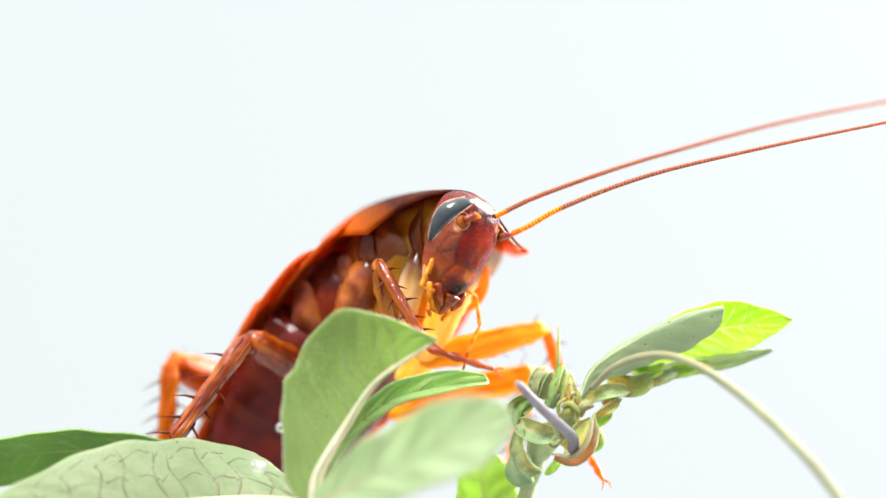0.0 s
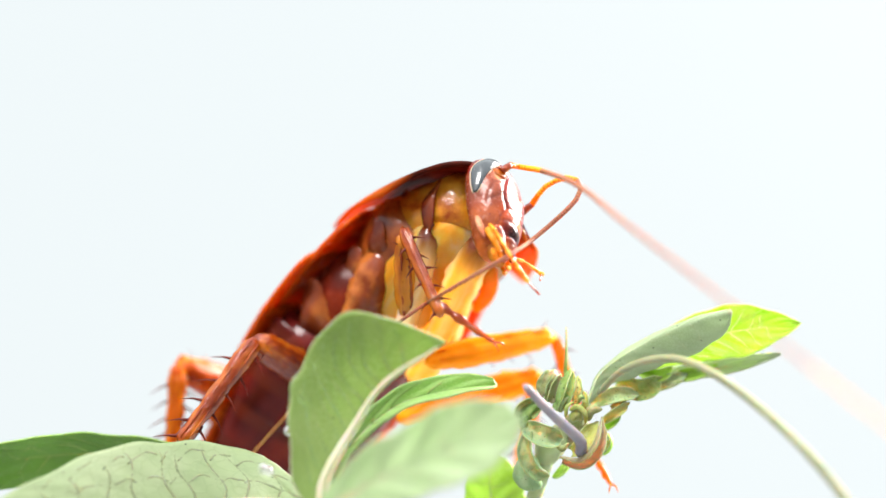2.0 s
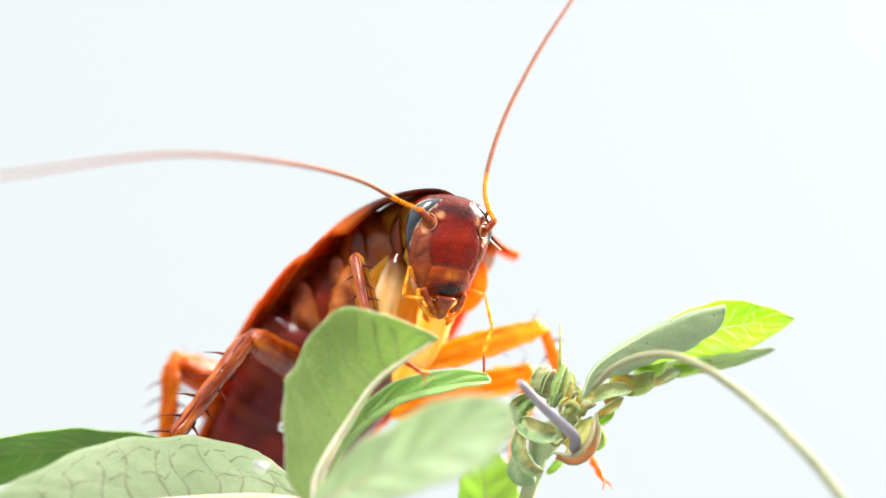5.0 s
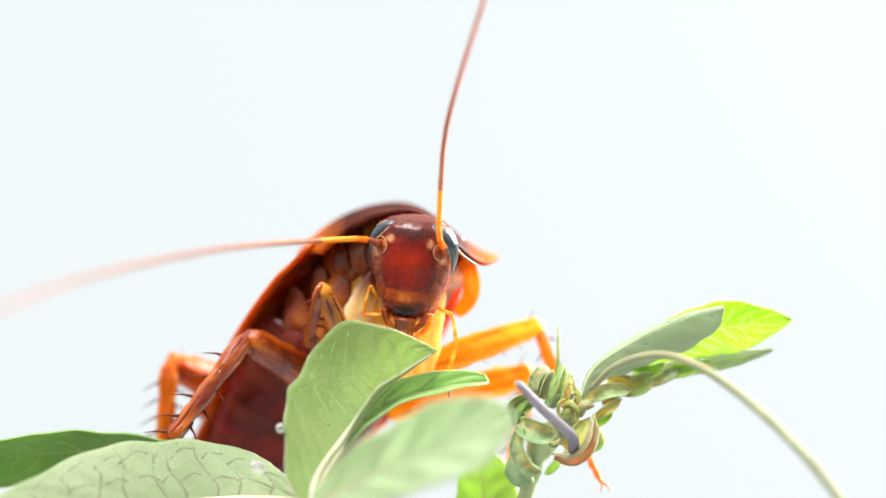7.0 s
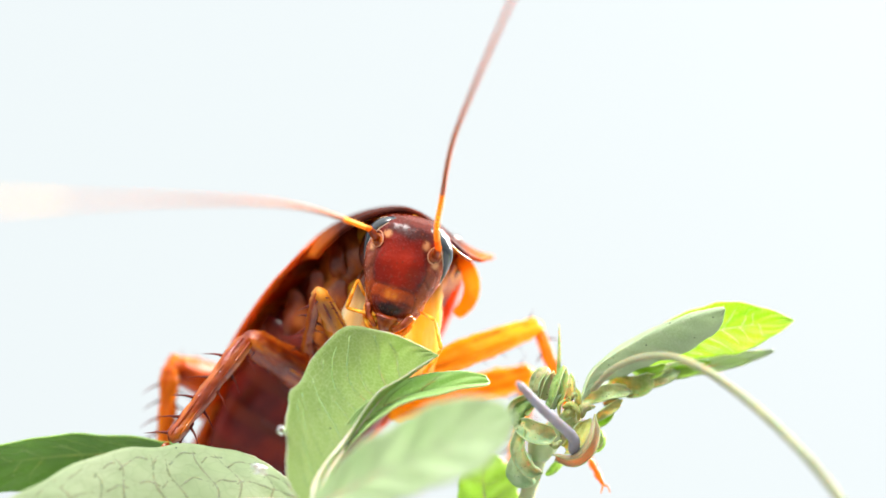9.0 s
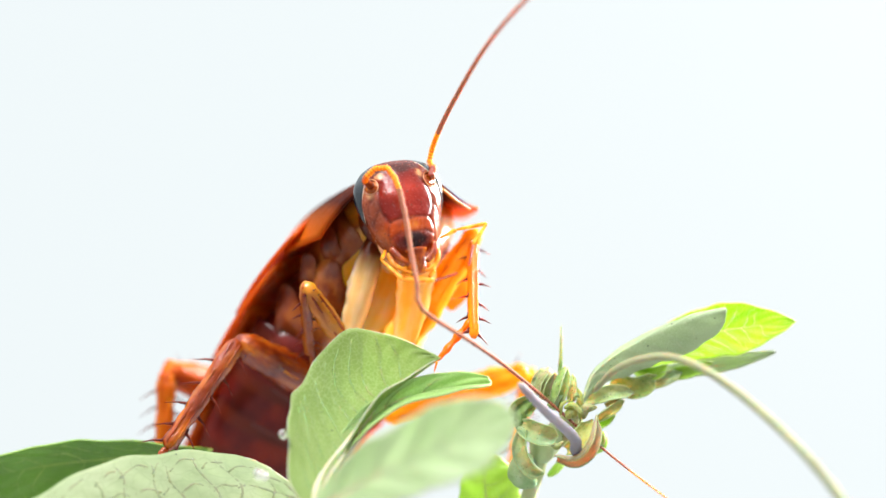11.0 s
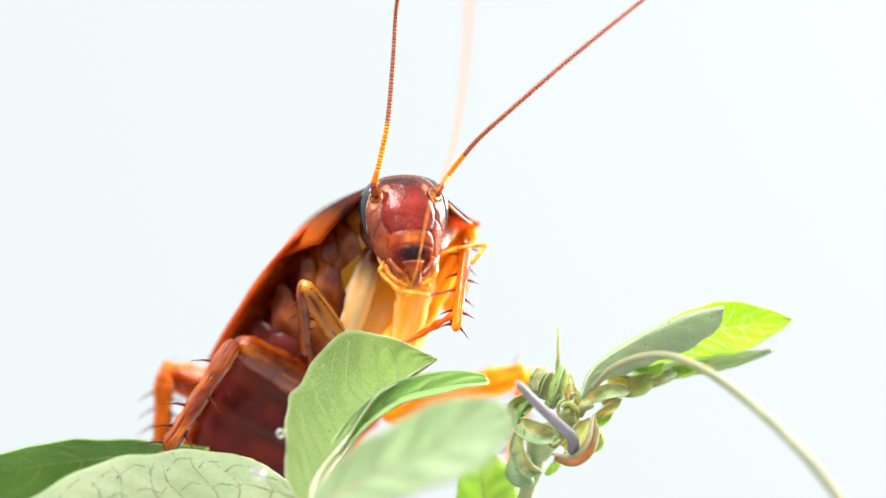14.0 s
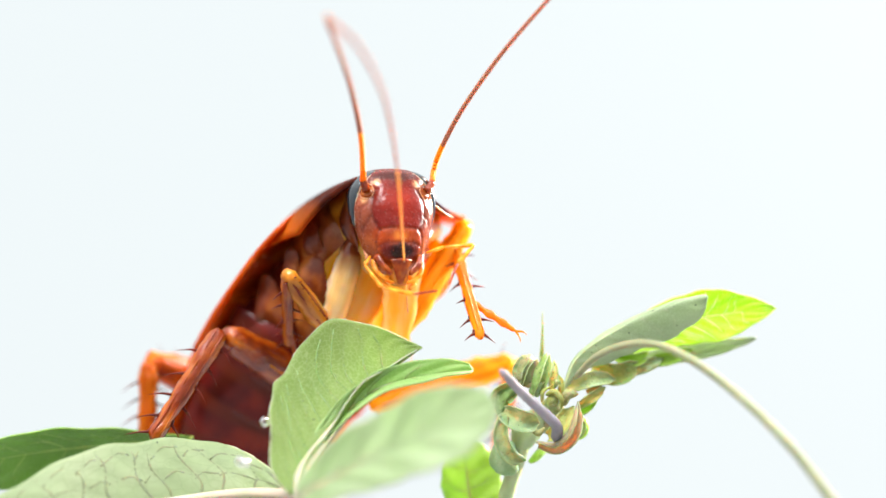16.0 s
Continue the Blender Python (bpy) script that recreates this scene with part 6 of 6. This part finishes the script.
def trunk(chest, t):
    """Poses of the four trunk sections for a pose of the chest: they bend along one curve down to the abdomen."""
    belly = BELLY.copy()
    dx, dz = between(BELLY_ROWS, t)
    belly.translation += V((dx, 0, dz))
    p0, p1 = chest.translation, belly.translation
    d0, d1 = -chest.to_3x3().col[0], -BELLY.to_3x3().col[0]
    span = (p1 - p0).length
    poses = [chest]
    for f in (0.40, 0.72):
        h = (2 * f ** 3 - 3 * f * f + 1, f ** 3 - 2 * f * f + f, -2 * f ** 3 + 3 * f * f, f ** 3 - f * f)
        p = p0 * h[0] + d0 * span * h[1] + p1 * h[2] + d1 * span * h[3]
        q = chest.to_quaternion().slerp(BELLY.to_quaternion(), f ** 0.4)
        m = q.to_matrix().to_4x4()
        m.translation = p
        poses.append(m)
    return poses + [belly]


def feeler_nodes(base, out, pts):
    """Ends of a feeler's pieces along the curve from its socket through pts, and straight on past them."""
    c = [base, base + out * 0.22] + [V(p) for p in pts if (V(p) - base).length > 0.9]
    fine = spline(c, 260)
    nodes, j, run = [fine[0]], 0, 0.0
    while len(nodes) <= COUNT:
        if j < len(fine) - 1:
            step = (fine[j + 1] - fine[j]).length
            need = PIECE * len(nodes) - run
            if step < need:
                run += step
                j += 1
                continue
            nodes.append(fine[j].lerp(fine[j + 1], need / max(step, 1e-9)))
        else:
            d = (fine[-1] - fine[-6]).normalized()
            nodes.append(nodes[-1] + d * PIECE)
    return nodes


SOCKET = {"right": V((1.22, -1.52, 1.02)), "left": V((1.22, 1.52, 1.02))}


def sway(ob, rows, axis):
    """Rocks a leaf about its foot; rows: seconds and degrees."""
    base = ob.matrix_basis.copy()
    walk(ob, [(t, base @ (pose(0, 0, 0, a) if axis == "x" else pose(0, 0, 0, 0, a))) for t, a in rows])


# mouth feelers' elbows in the head's space: hanging, and spread
HANG = [(0.37, 1.45, -1.95), (0.59, 2.2, -2.15), (0.93, 2.5, -3.45), (1.05, 2.3, -4.85), (1.18, 2.5, -5.95)]
SPREAD = [(0.6, 1.45, -1.95), (1.0, 2.2, -1.75), (1.5, 3.6, -1.65), (1.8, 2.5, -2.65), (1.9, 1.9, -3.65)]
SPREAD_NEAR = [(0.5, 1.3, -2.15), (0.8, 1.5, -2.75), (1.1, 1.0, -3.45), (1.3, 0.2, -3.75), (1.4, -0.6, -3.65)]
HANG_NEAR = [(0.37, 1.45, -1.95), (0.59, 2.0, -1.05), (0.68, 2.2, -2.15), (0.68, 1.2, -2.05), (0.74, 0.6, -2.0)]
PALP_ROWS = [(0, 0.1), (0.5, 0.3), (1.0, 0.0), (1.5, 0.4), (2.0, 1.0), (3.5, 0.9), (4.0, 0.2), (6.5, 0.0), (7.2, 0.1), (9.2, 0.2), (11.3, 0.9), (12.0, 1.1), (13.0, 1.0), (14.0, 0.9), (15.0, 1.0), (16.0, 0.9)]


def motions():
    sway(cup, [(0, -2), (1, 0.5), (1.5, 8), (2, 3.6), (2.5, 1.6), (3.5, 2.6), (4, 3.6), (5.2, 0), (6.5, -4.5), (7, -18.5), (7.5, -21.5), (8, -21), (9, -22), (11.5, -24), (12.5, -25.5), (16, -25.5)], "x")
    sway(front, [(0, 0), (1.5, 0.3), (4, 0.8), (6.5, 0), (7, -0.4), (8, -1.5), (9, -2), (11.5, -4.5), (16, -4.5)], "y")
    sway(back, [(0, 1.8), (4.2, 2.0), (7, 1.4), (9, 0.4), (11.5, -2.4), (16, -2.4)], "y")
    for d, k in zip(DROPS, (0.25, 0.33, 0.33)):
        p = d.location.copy()
        walk(d, [(t, Matrix.Translation(p - V((0, 0, h * k * MM)))) for t, h in ((0, 0), (7, 0.1), (9, 0.3), (11.5, 1), (16, 1))])
    heads, chests = [], []
    for t in TIMES:
        heads.append((t, pose_between(HEAD_ROWS, t)))
        chests.append((t, pose_between(CHEST_ROWS, t)))
    walk(head, [(t, stage(m)) for t, m in heads])
    for sgn, palp in PALPS.items():
        rows = [[] for _ in palp]
        for t in TIMES:
            f = between(PALP_ROWS, t)[0] + 0.06 * math.sin(t * 7 + sgn)
            p = None
            for k in range(4):
                ends = []
                for e in (k, k + 1):
                    a, b = V((HANG if sgn > 0 else HANG_NEAR)[e]), V((SPREAD if sgn > 0 else SPREAD_NEAR)[e])
                    c = a.lerp(b, f)
                    ends.append(V((c.x, c.y * sgn, c.z)))
                p = ends[0] if p is None else p
                d = (ends[1] - ends[0]).normalized()
                mm = limb(p, p + d, (1, 0, 0.2))
                mm.translation = p * MM
                rows[k].append((t, mm))
                p = p + d * PALP_LEN[k]
        for ob, r in zip(palp, rows):
            walk(ob, r)
    trunks = [(t, trunk(m, t)) for t, m in chests]
    for i, (_, ob) in enumerate(SECTIONS):
        walk(ob, [(t, stage(ms[i])) for t, ms in trunks])
    for key, (coxa, femur, tibia, tarsus) in LEGS.items():
        rows = {coxa: [], femur: [], tibia: [], tarsus: []}
        n, *seat = COXAE[key]
        for t, ms in trunks:
            v = between(LEG_ROWS[key], t)
            j = [V(v[3 * i:3 * i + 3]) for i in range(4)]
            up = (0.2, -0.9, 0.3)
            rows[coxa].append((t, stage(limb(ms[n] @ V(seat), j[0], up))))
            for ob, a, b in ((femur, 0, 1), (tibia, 1, 2), (tarsus, 2, 3)):
                rows[ob].append((t, stage(limb(j[a], j[b], up))))
        for ob, r in rows.items():
            walk(ob, r)
    for side, pieces in FEELERS.items():
        keys = []
        for t, pts in FEEL_ROWS[side]:
            hm = pose_between(HEAD_ROWS, t)
            base = hm @ SOCKET[side]
            out = (hm.to_3x3() @ V((0.6, 0.5 if side == "left" else -0.5, 0.4))).normalized()
            keys.append((t, feeler_nodes(base, out, pts)))
        rows = [[] for _ in pieces]
        for t, hm in heads:
            k = 0
            while k < len(keys) - 2 and keys[k + 1][0] < t:
                k += 1
            (ta, na), (tb, nb) = keys[k], keys[k + 1]
            f = min(max((t - ta) / (tb - ta), 0), 1)
            p = hm @ SOCKET[side]
            for i in range(len(pieces)):
                d = (na[i + 1] - na[i]).lerp(nb[i + 1] - nb[i], f).normalized()
                rows[i].append((t, stage(limb(p, p + d, (0.1, -1, 0.2)))))
                p = p + d * PIECE
        for ob, r in zip(pieces, rows):
            walk(ob, r)


motions()
